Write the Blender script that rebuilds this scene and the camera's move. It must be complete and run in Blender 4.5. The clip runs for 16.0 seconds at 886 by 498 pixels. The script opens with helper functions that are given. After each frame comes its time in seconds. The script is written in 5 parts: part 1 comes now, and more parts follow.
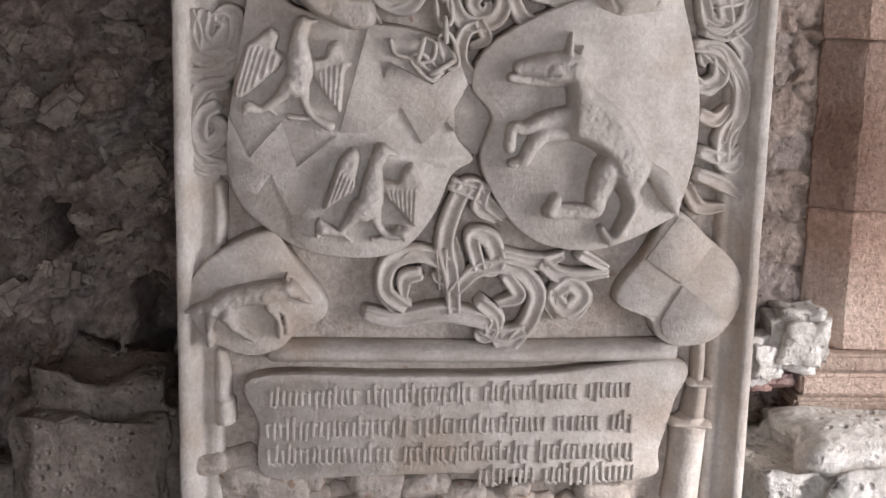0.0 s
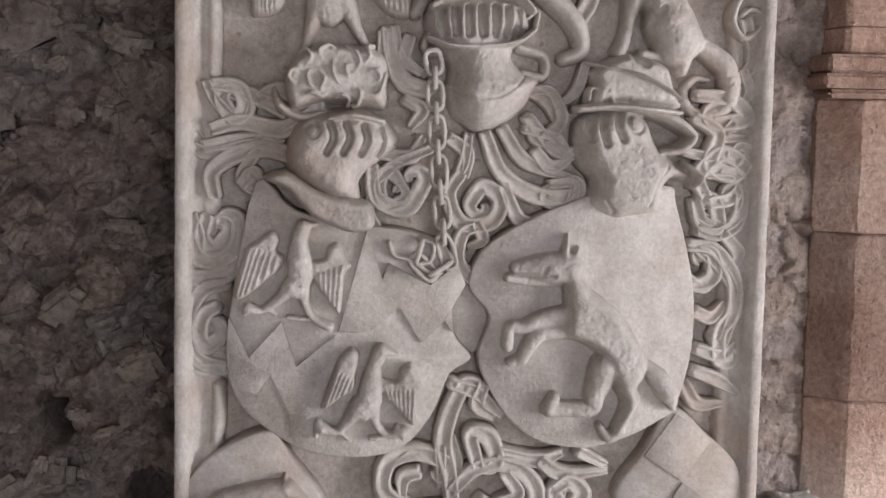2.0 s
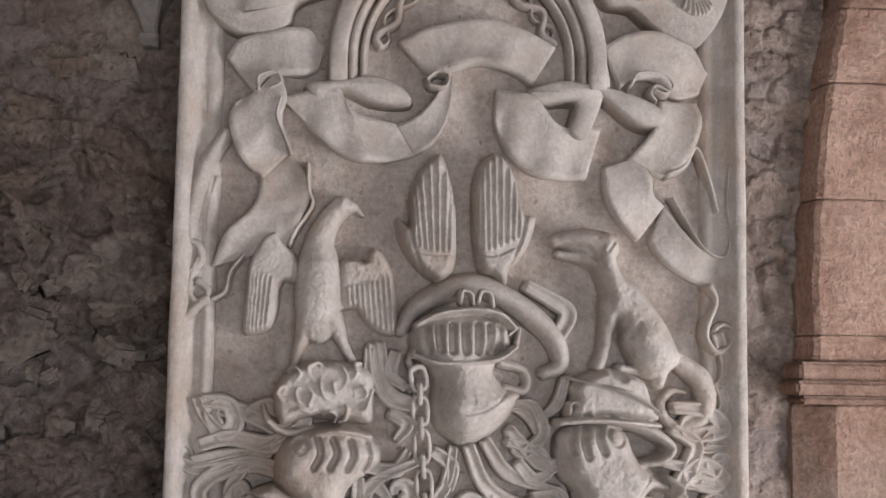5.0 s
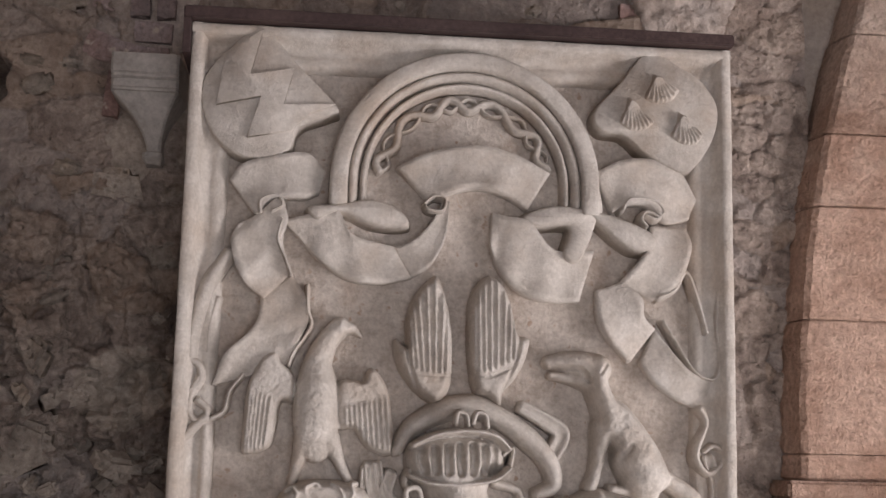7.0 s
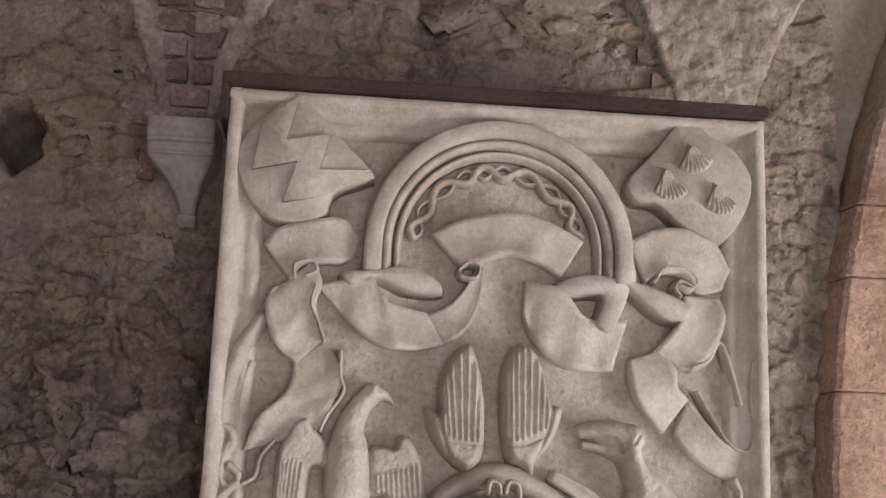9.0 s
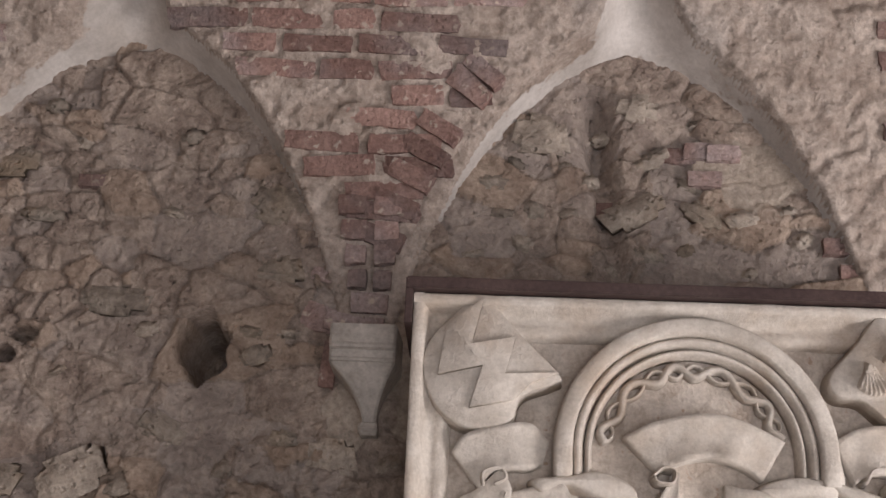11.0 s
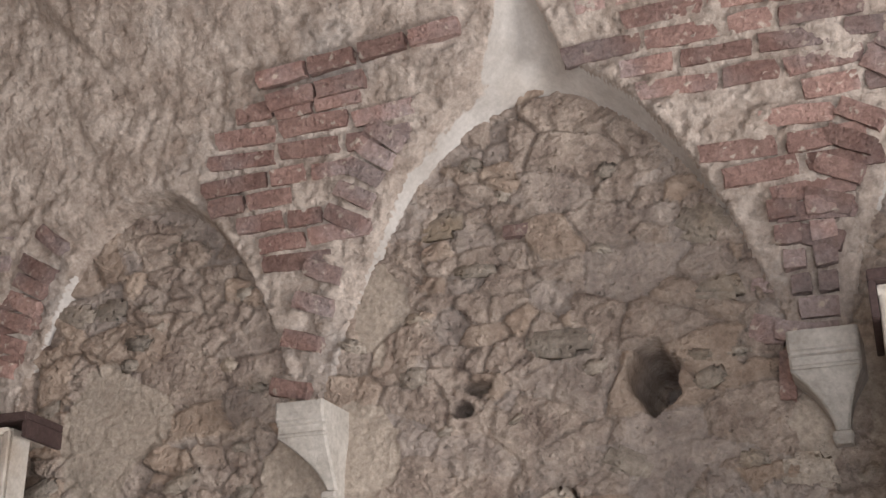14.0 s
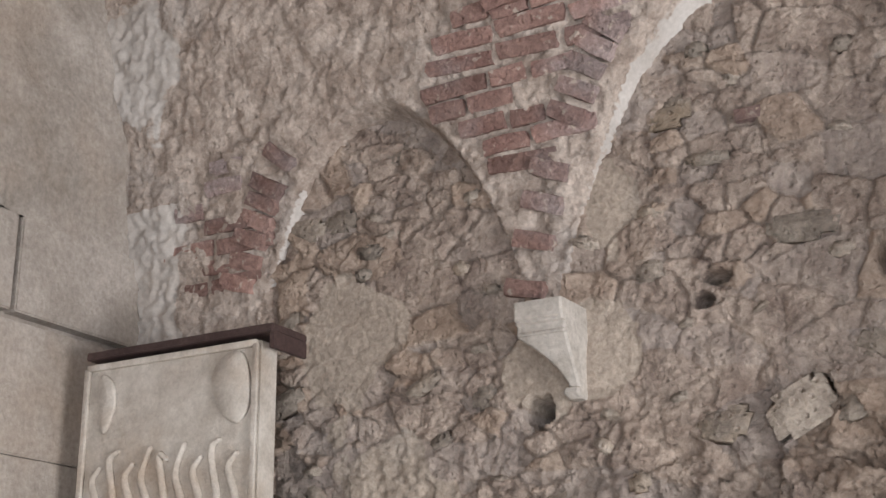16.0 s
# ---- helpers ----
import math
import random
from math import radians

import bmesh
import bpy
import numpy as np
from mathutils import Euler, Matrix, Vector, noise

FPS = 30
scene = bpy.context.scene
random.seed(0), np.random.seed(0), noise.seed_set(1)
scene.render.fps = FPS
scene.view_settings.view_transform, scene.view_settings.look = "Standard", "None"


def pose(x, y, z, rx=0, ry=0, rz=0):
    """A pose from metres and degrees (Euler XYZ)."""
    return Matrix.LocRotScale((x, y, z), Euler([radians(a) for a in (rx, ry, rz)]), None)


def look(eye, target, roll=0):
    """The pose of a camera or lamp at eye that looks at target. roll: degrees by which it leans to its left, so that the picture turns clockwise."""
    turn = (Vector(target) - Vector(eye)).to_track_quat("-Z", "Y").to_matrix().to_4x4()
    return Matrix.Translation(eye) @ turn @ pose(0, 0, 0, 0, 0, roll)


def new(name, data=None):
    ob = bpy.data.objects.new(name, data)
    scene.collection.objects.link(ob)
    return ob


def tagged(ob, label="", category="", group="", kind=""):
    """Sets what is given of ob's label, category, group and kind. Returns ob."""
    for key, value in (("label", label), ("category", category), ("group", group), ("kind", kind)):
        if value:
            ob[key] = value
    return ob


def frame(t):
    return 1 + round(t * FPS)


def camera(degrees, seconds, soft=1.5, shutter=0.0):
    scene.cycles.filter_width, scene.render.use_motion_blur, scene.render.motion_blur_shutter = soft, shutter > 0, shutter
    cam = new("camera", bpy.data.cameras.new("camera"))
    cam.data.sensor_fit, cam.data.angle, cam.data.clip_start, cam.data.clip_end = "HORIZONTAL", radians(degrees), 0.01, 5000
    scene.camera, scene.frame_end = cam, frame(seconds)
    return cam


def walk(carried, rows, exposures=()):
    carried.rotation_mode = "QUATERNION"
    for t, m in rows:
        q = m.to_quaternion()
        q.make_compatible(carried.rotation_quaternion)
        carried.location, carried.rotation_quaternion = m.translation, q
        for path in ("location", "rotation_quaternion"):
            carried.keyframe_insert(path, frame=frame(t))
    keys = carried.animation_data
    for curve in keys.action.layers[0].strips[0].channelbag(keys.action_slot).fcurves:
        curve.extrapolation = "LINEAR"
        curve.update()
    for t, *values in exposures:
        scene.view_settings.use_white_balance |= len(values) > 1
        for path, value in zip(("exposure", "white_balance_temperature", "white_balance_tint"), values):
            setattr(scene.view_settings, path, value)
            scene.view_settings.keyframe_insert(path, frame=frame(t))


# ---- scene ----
cam = camera(38.0, 16.0)
PATH = [
    (0, (-0.056, -0.223, 1.529), (0.069, 1.731, 1.122), 1.4),
    (0.5, (-0.061, -0.22, 1.547), (0.07, 1.744, 1.193), 1.2),
    (1, (-0.067, -0.217, 1.578), (0.068, 1.755, 1.276), 1.1),
    (1.5, (-0.075, -0.219, 1.612), (0.066, 1.76, 1.36), 1.3),
    (2, (-0.079, -0.229, 1.638), (0.061, 1.758, 1.457), 1.2),
    (2.5, (-0.079, -0.244, 1.656), (0.059, 1.748, 1.551), 1.4),
    (3, (-0.083, -0.244, 1.677), (0.068, 1.75, 1.646), 1.1),
    (3.5, (-0.086, -0.251, 1.699), (0.078, 1.742, 1.73), 1.1),
    (4, (-0.086, -0.268, 1.718), (0.08, 1.723, 1.82), 1.1),
    (4.5, (-0.091, -0.285, 1.733), (0.072, 1.701, 1.9), 0.9),
    (7, (-0.135, -0.372, 1.831), (0.052, 1.589, 2.176), 1.3),
    (7.5, (-0.142, -0.391, 1.837), (0.045, 1.568, 2.198), 1.4),
    (8, (-0.155, -0.397, 1.84), (0.042, 1.559, 2.208), 1.6),
    (10.5, (-0.243, -0.309, 1.854), (-0.245, 1.583, 2.504), 3.0),
    (11, (-0.273, -0.307, 1.861), (-0.347, 1.555, 2.586), 2.7),
    (11.5, (-0.305, -0.31, 1.865), (-0.435, 1.532, 2.633), 2.3),
    (12, (-0.341, -0.302, 1.868), (-0.549, 1.523, 2.659), 1.6),
    (12.5, (-0.369, -0.297, 1.866), (-0.669, 1.513, 2.663), 0.8),
    (13, (-0.399, -0.287, 1.858), (-0.814, 1.5, 2.655), 0.2),
    (13.5, (-0.428, -0.289, 1.848), (-0.945, 1.476, 2.634), -0.4),
    (14, (-0.463, -0.293, 1.841), (-1.074, 1.449, 2.612), -0.4),
    (14.5, (-0.5, -0.298, 1.835), (-1.187, 1.424, 2.584), -0.4),
    (15, (-0.533, -0.301, 1.832), (-1.299, 1.4, 2.552), -0.7),
    (15.5, (-0.559, -0.305, 1.827), (-1.387, 1.379, 2.519), -1.1),
    (16, (-0.589, -0.304, 1.821), (-1.483, 1.366, 2.464), -0.8),
]
walk(cam, [(t, look(eye, target, roll)) for t, eye, target, roll in PATH],
     [(0, -0.6, 6150, 15), (3.5, -0.54, 6100, 15), (7.5, -0.48, 6500, 17), (11, -0.12, 6600, 15), (13, 0.46, 6500, 11), (16, 0.62, 6200, 8)])

# ---- world and light ----
world = bpy.data.worlds.new("sky")
scene.world = world
world.use_nodes = True
sky = world.node_tree.nodes.new("ShaderNodeTexSky")
sky.sky_type, sky.sun_disc = "NISHITA", False
sky.sun_elevation, sky.sun_rotation = radians(48), radians(100)
world.node_tree.links.new(sky.outputs[0], world.node_tree.nodes["Background"].inputs[0])
world.node_tree.nodes["Background"].inputs[1].default_value = 0.12


def sky_lamp(name, eye, target, sx, sy, power, colour):
    data = bpy.data.lights.new(name, "AREA")
    data.shape, data.size, data.size_y, data.energy, data.color = "RECTANGLE", sx, sy, power, colour
    ob = new(name, data)
    ob.matrix_world = look(eye, target)
    return ob


sun = bpy.data.lights.new("sun", "SUN")
sun.energy, sun.angle, sun.color = 5.0, radians(3), (1.0, 0.95, 0.88)
new("sun", sun).matrix_world = look((6.1, -0.6, 3.4), (1.1, 2.6, 0.4))
sky_lamp("daylight_east", (3.46, 0.5, 1.05), (-0.3, 2.5, 1.6), 1.5, 1.7, 165, (1.0, 0.965, 0.94))
sky_lamp("daylight_south", (0.7, -2.92, 1.35), (-0.2, 2.8, 1.8), 2.5, 2.2, 106, (0.97, 0.98, 1.0))


# ---- materials ----
def stone_shader(nt, bsdf, dark, light, stain, scale=6.0, rough=0.85, bump=0.4, fine=60.0, pits=0.0, vary=0.12, stain_at=(0.55, 0.75), fleck=None, tone=False, grainy=0.8):
    bsdf.inputs["Roughness"].default_value = rough
    bsdf.inputs["Specular IOR Level"].default_value = 0.25

    def node(kind, **inputs):
        n = nt.nodes.new(kind)
        for key, value in inputs.items():
            n.inputs[key.replace("_", " ")].default_value = value
        return n

    geo = node("ShaderNodeNewGeometry")
    n1 = node("ShaderNodeTexNoise", Scale=scale, Detail=8.0, Roughness=0.65)
    n2 = node("ShaderNodeTexNoise", Scale=scale * 0.28, Detail=5.0, Roughness=0.6)
    n3 = node("ShaderNodeTexNoise", Scale=fine, Detail=6.0, Roughness=0.7)
    for n in (n1, n2, n3):
        nt.links.new(geo.outputs["Position"], n.inputs["Vector"])

    def ramp(src, a, b):
        r = node("ShaderNodeMapRange")
        r.inputs["From Min"].default_value, r.inputs["From Max"].default_value = a, b
        nt.links.new(src, r.inputs["Value"])
        return r.outputs[0]

    def mix(fac, a, b):
        x = nt.nodes.new("ShaderNodeMix")
        x.data_type = "RGBA"
        for value, at in ((a, 6), (b, 7)):
            if isinstance(value, tuple):
                x.inputs[at].default_value = (*value, 1)
            else:
                nt.links.new(value, x.inputs[at])
        if isinstance(fac, float):
            x.inputs[0].default_value = fac
        else:
            nt.links.new(fac, x.inputs[0])
        return x.outputs[2]

    col = mix(ramp(n1.outputs[0], 0.36, 0.64), dark, light)
    col = mix(ramp(n2.outputs[0], *stain_at), col, stain)
    grain = mix(ramp(n3.outputs[0], 0.34, 0.66), (0.62, 0.61, 0.60), (1.22, 1.22, 1.22))
    mul = nt.nodes.new("ShaderNodeMix")
    mul.data_type, mul.blend_type = "RGBA", "MULTIPLY"
    mul.inputs[0].default_value = grainy
    nt.links.new(col, mul.inputs[6])
    nt.links.new(grain, mul.inputs[7])
    col = mul.outputs[2]
    if fleck:
        n4 = node("ShaderNodeTexNoise", Scale=fine * 0.5, Detail=3.0, Roughness=0.5)
        nt.links.new(geo.outputs["Position"], n4.inputs["Vector"])
        col = mix(ramp(n4.outputs[0], 0.62, 0.7), col, fleck)
    if tone:
        att = nt.nodes.new("ShaderNodeAttribute")
        att.attribute_name = "tone"
        col = mix(ramp(att.outputs["Fac"], 0.72, 0.95), col, mix(0.22, col, (0.50, 0.34, 0.22)))
        col = mix(ramp(att.outputs["Fac"], 0.35, 0.15), col, mix(0.25, col, (0.48, 0.44, 0.425)))
    info = node("ShaderNodeObjectInfo")
    hsv = node("ShaderNodeHueSaturation")
    nt.links.new(ramp_between(nt, info.outputs["Random"], 1 - vary * 2, 1 + vary * 2), hsv.inputs["Value"])
    nt.links.new(col, hsv.inputs["Color"])
    nt.links.new(hsv.outputs[0], bsdf.inputs["Base Color"])
    height = nt.nodes.new("ShaderNodeMath")
    height.operation = "MULTIPLY_ADD"
    height.inputs[1].default_value = 0.55
    nt.links.new(n3.outputs[0], height.inputs[0])
    nt.links.new(n1.outputs[0], height.inputs[2])
    src = height.outputs[0]
    if pits:
        vor = node("ShaderNodeTexVoronoi", Scale=fine * 0.7)
        nt.links.new(geo.outputs["Position"], vor.inputs["Vector"])
        pit = nt.nodes.new("ShaderNodeMath")
        pit.operation = "MULTIPLY_ADD"
        pit.inputs[1].default_value = pits
        nt.links.new(ramp(vor.outputs["Distance"], 0.05, 0.3), pit.inputs[0])
        nt.links.new(src, pit.inputs[2])
        src = pit.outputs[0]
    b = node("ShaderNodeBump", Strength=bump, Distance=0.03)
    nt.links.new(src, b.inputs["Height"])
    nt.links.new(b.outputs[0], bsdf.inputs["Normal"])


def stone_mat(name, *args, **more):
    m = bpy.data.materials.new(name)
    m.use_nodes = True
    stone_shader(m.node_tree, m.node_tree.nodes["Principled BSDF"], *args, **more)
    return m


def two_stone_mat(name, first, second, attribute, soft=0.25):
    """Two stones in one material; the second shows where the mesh's attribute says so, with a ragged edge."""
    m = bpy.data.materials.new(name)
    m.use_nodes = True
    nt = m.node_tree
    a, b = nt.nodes["Principled BSDF"], nt.nodes.new("ShaderNodeBsdfPrincipled")
    stone_shader(nt, a, *first[0], **first[1])
    stone_shader(nt, b, *second[0], **second[1])
    att = nt.nodes.new("ShaderNodeAttribute")
    att.attribute_name = attribute
    geo = nt.nodes.new("ShaderNodeNewGeometry")
    n = nt.nodes.new("ShaderNodeTexNoise")
    n.inputs["Scale"].default_value, n.inputs["Detail"].default_value = 30.0, 5.0
    nt.links.new(geo.outputs["Position"], n.inputs["Vector"])
    add = nt.nodes.new("ShaderNodeMath")
    add.operation = "MULTIPLY_ADD"
    add.inputs[1].default_value = 0.9
    nt.links.new(n.outputs[0], add.inputs[0])
    nt.links.new(att.outputs["Fac"], add.inputs[2])
    edge = nt.nodes.new("ShaderNodeMapRange")
    edge.inputs["From Min"].default_value, edge.inputs["From Max"].default_value = 0.95 - soft / 2, 0.95 + soft / 2
    nt.links.new(add.outputs[0], edge.inputs["Value"])
    mix = nt.nodes.new("ShaderNodeMixShader")
    nt.links.new(edge.outputs[0], mix.inputs[0])
    nt.links.new(a.outputs[0], mix.inputs[1])
    nt.links.new(b.outputs[0], mix.inputs[2])
    nt.links.new(mix.outputs[0], nt.nodes["Material Output"].inputs[0])
    return m


def ramp_between(nt, src, a, b):
    r = nt.nodes.new("ShaderNodeMapRange")
    r.inputs["To Min"].default_value, r.inputs["To Max"].default_value = a, b
    nt.links.new(src, r.inputs["Value"])
    return r.outputs[0]


LIMESTONE = stone_mat("limestone", (0.475, 0.425, 0.375), (0.645, 0.595, 0.54), (0.45, 0.36, 0.285), 14, 0.8, 0.38, 100, pits=0.12, vary=0.04, stain_at=(0.50, 0.76), grainy=0.34)
GROUND = stone_mat("carved_ground", (0.43, 0.365, 0.31), (0.60, 0.535, 0.475), (0.40, 0.305, 0.24), 16, 0.85, 0.5, 64, pits=0.12, vary=0.02, fleck=(0.38, 0.28, 0.215), grainy=0.4)
PLASTER_COLOURS = ((0.44, 0.40, 0.37), (0.62, 0.58, 0.55), (0.42, 0.36, 0.31), 5, 0.9, 0.25, 70)
TAN_COLOURS = ((0.36, 0.30, 0.25), (0.49, 0.415, 0.35), (0.37, 0.34, 0.32), 6, 0.95, 0.6, 60)
RUBBLE = two_stone_mat("rubble_mortar", (((0.26, 0.20, 0.17), (0.53, 0.435, 0.37), (0.43, 0.365, 0.325), 9, 0.95, 0.9, 62), dict(pits=0.25, vary=0.0, tone=True)), (TAN_COLOURS, dict(vary=0.0)), "patch", 0.2)
VAULT = two_stone_mat("vault_mortar", (((0.345, 0.275, 0.232), (0.585, 0.50, 0.442), (0.44, 0.40, 0.375), 8, 0.95, 0.75, 48), dict(pits=0.25, vary=0.0)), (PLASTER_COLOURS, dict(vary=0.0, grainy=0.3)), "plaster", 0.12)
FIELD = stone_mat("field_stone", (0.27, 0.225, 0.19), (0.47, 0.405, 0.345), (0.45, 0.345, 0.25), 10, 0.9, 0.8, 55, pits=0.5, vary=0.12)
BRICK = stone_mat("old_brick", (0.26, 0.155, 0.135), (0.40, 0.26, 0.225), (0.36, 0.29, 0.28), 9, 0.9, 0.8, 70, pits=0.2, vary=0.16, stain_at=(0.45, 0.62), fleck=(0.50, 0.42, 0.36))
PLASTER = stone_mat("white_plaster", *PLASTER_COLOURS, vary=0.03, grainy=0.3)
CORBEL_PLASTER = stone_mat("corbel_plaster", (0.38, 0.345, 0.31), (0.55, 0.51, 0.47), (0.38, 0.33, 0.28), 8, 0.9, 0.45, 60, vary=0.04, grainy=0.5)
OLD_PLASTER = stone_mat("old_plaster", (0.31, 0.27, 0.235), (0.50, 0.45, 0.41), (0.40, 0.33, 0.275), 3.2, 0.92, 0.45, 50, pits=0.12, vary=0.03, stain_at=(0.48, 0.62), grainy=0.55)
RED_STONE = stone_mat("red_portal_stone", (0.35, 0.215, 0.155), (0.56, 0.385, 0.30), (0.60, 0.48, 0.40), 5, 0.8, 1.0, 70, pits=0.12, vary=0.13, stain_at=(0.47, 0.66))
WHITE_STONE = stone_mat("pale_block", (0.60, 0.56, 0.51), (0.80, 0.77, 0.72), (0.42, 0.37, 0.31), 7, 0.9, 0.9, 40, pits=0.5, vary=0.06)
PAVING = stone_mat("paving", (0.24, 0.22, 0.2), (0.36, 0.33, 0.3), (0.3, 0.27, 0.24), 3, 0.85, 0.4, 50)
METAL = stone_mat("brown_sheet_metal", (0.055, 0.035, 0.034), (0.085, 0.056, 0.052), (0.07, 0.05, 0.048), 5, 0.5, 0.05, 80, vary=0.02)


# ---- mesh helpers ----
def mesh_object(name, bm, material, smooth=True, bevel=0.0):
    me = bpy.data.meshes.new(name)
    bm.to_mesh(me)
    bm.free()
    me.materials.append(material)
    if smooth:
        me.shade_smooth()
    ob = new(name, me)
    return ob


def part(name, bm, material, parent, label="", smooth=True):
    ob = mesh_object(name, bm, material, smooth)
    ob.parent = parent
    return tagged(ob, label)


def block(bm, x0, x1, y0, y1, z0, z1, bevel=0.004, jitter=0.0, rng=None):
    """A box with worn edges."""
    made = bmesh.ops.create_cube(bm, size=1.0, matrix=Matrix.LocRotScale(((x0 + x1) / 2, (y0 + y1) / 2, (z0 + z1) / 2), None, (x1 - x0, y1 - y0, z1 - z0)))
    verts = made["verts"]
    if jitter:
        for v in verts:
            v.co += Vector([(rng or random).uniform(-jitter, jitter) for _ in range(3)])
    if bevel:
        edges = list({e for v in verts for e in v.link_edges})
        bmesh.ops.bevel(bm, geom=edges, offset=bevel, segments=2, affect="EDGES")


def spline(points, n=8, closed=False):
    """Catmull-Rom through the points."""
    p = np.array(points, float)
    if closed:
        p = np.vstack([p[-1], p, p[:2]])
    else:
        p = np.vstack([2 * p[0] - p[1], p, 2 * p[-1] - p[-2]])
    out = []
    for i in range(1, len(p) - 2):
        for t in np.linspace(0, 1, n, endpoint=False):
            a, b, c, d = p[i - 1 : i + 3]
            out.append(0.5 * (2 * b + (c - a) * t + (2 * a - 5 * b + 4 * c - d) * t * t + (3 * b - a - 3 * c + d) * t**3))
    if not closed:
        out.append(p[-2])
    return np.array(out)


# ---- the main wall and the vault as one surface y(x, z) ----
WALL_Y, SPRING, BAY, RADIUS = 2.80, 2.72, 1.355, 2.7
WEST, EAST, SOUTH = -3.36, 3.5, -2.95
ARCHES = [(-2.43, 0.47, 3.45), (-1.255, 0.63, 3.62), (0.10, 0.63, 3.62), (1.455, 0.63, 3.62)]


def lunette(x):
    """The height of the wall arch over x."""
    out = np.full(x.shape, 2.70)
    for c, half, top in ARCHES:
        s = np.minimum(np.abs(x - c) / half, 1)
        out = np.maximum(out, 2.70 + (top - 2.70) * (1 - s**1.9) ** 0.7)
    return out


def barrel(z):
    h = np.clip(z - SPRING, 0, RADIUS - 0.02)
    return WALL_Y - 0.028 - (RADIUS - np.sqrt(RADIUS**2 - h * h))


def arch_distance(x, z):
    """How far a place lies outside the wall arches, and how near the crown (1) it is."""
    best, crown = np.full(x.shape, 9.0), np.zeros(x.shape)
    s = np.linspace(-1, 1, 141)
    for c, half, top in ARCHES:
        near = np.abs(x - c) < half + 0.5
        ax, az = c + half * s, 2.70 + (top - 2.70) * (1 - np.abs(s) ** 1.9) ** 0.7
        ax, az = np.r_[ax, c - half, c + half, c - half, c + half], np.r_[az, 2.67, 2.67, 2.63, 2.63]
        px, pz, found = x[near], z[near], best[near]
        for a, b in zip(ax, az):
            found = np.minimum(found, np.hypot(px - a, pz - b))
        best[near] = found
        crown[near] = np.maximum(crown[near], np.exp(-(((px - c) / 0.09) ** 2)))
    return best, crown


def cell(x, z):
    d, crown = arch_distance(x, z)
    wide = 0.17 + 0.86 * crown * np.clip((z - 3.53) * 6, 0, 1) * (x > -1.95)
    return np.where(z > lunette(x), WALL_Y - d / wide, WALL_Y + 0.6 * d)


def hash2(i, j, k):
    v = np.sin(i * 127.1 + j * 311.7 + k * 74.7) * 43758.5453
    return v - np.floor(v)


def value_noise(x, z, scale, octaves=4, seed=0):
    out, amp, total = 0, 1.0, 0
    for o in range(octaves):
        u, v = x * scale, z * scale
        i, j = np.floor(u), np.floor(v)
        f, g = u - i, v - j
        f, g = f * f * (3 - 2 * f), g * g * (3 - 2 * g)
        k = seed + o * 7
        n = (hash2(i, j, k) * (1 - f) + hash2(i + 1, j, k) * f) * (1 - g) + (hash2(i, j + 1, k) * (1 - f) + hash2(i + 1, j + 1, k) * f) * g
        out, total, amp, scale = out + amp * n, total + amp, amp * 0.55, scale * 2.1
    return out / total


def rubble(x, z, sx, sz, seed=0, sharp=3.4):
    """Stones of about sx by sz: how far one stands out of its joints, 0 to 1, and a number for each stone."""
    x = x + 0.05 * (value_noise(x, z, 9, 2, seed) - 0.5)
    z = z + 0.05 * (value_noise(x, z, 9, 2, seed + 50) - 0.5)
    u, v = x / sx, z / sz
    i, j = np.floor(u), np.floor(v)
    f1, f2, who = np.full(x.shape, 9.0), np.full(x.shape, 9.0), np.zeros(x.shape)
    for a in (-1, 0, 1):
        for b in (-1, 0, 1):
            ci, cj = i + a, j + b
            d = np.hypot(u - ci - 0.1 - 0.8 * hash2(ci, cj, seed), v - cj - 0.1 - 0.8 * hash2(ci, cj, seed + 1))
            near = d < f1
            f2 = np.where(near, f1, np.minimum(f2, d))
            who = np.where(near, hash2(ci, cj, seed + 2), who)
            f1 = np.where(near, d, f1)
    return np.clip((f2 - f1) * sharp, 0, 1) ** 0.5, who


HOLES = [(-0.985, 2.785, 0.062, 0.078), (-1.447, 2.80, 0.034, 0.016), (-1.493, 2.742, 0.022, 0.02), (-0.78, 0.93, 0.05, 0.06), (-0.55, 0.72, 0.05, 0.13), (-1.96, 2.50, 0.05, 0.04)]


def crags(x, z, scale, seed):
    """Broken ridges, 0 to 1."""
    return np.abs(2 * value_noise(x, z, scale, 4, seed) - 1) ** 0.7


PATCHES = [(-1.72, 3.03, 0.12, 0.15), (-1.80, 2.62, 0.16, 0.14), (-2.55, 2.75, 0.13, 0.22), (-2.35, 2.3, 0.22, 0.16), (0.45, 3.32, 0.2, 0.12), (-0.62, 2.02, 0.1, 0.09), (-0.60, 2.62, 0.10, 0.13), (-0.47, 2.72, 0.07, 0.22), (-1.95, 2.64, 0.10, 0.12)]


def smooth_patch(x, z):
    """Where old mortar covers the stones."""
    out = np.zeros(x.shape)
    for px, pz, rx, rz in PATCHES:
        d = np.hypot((x - px) / rx, (z - pz) / rz) + 1.9 * (value_noise(x, z, 5, 5, 57) - 0.5)
        out = np.maximum(out, np.clip((1.05 - d) * 5, 0, 1))
    return out


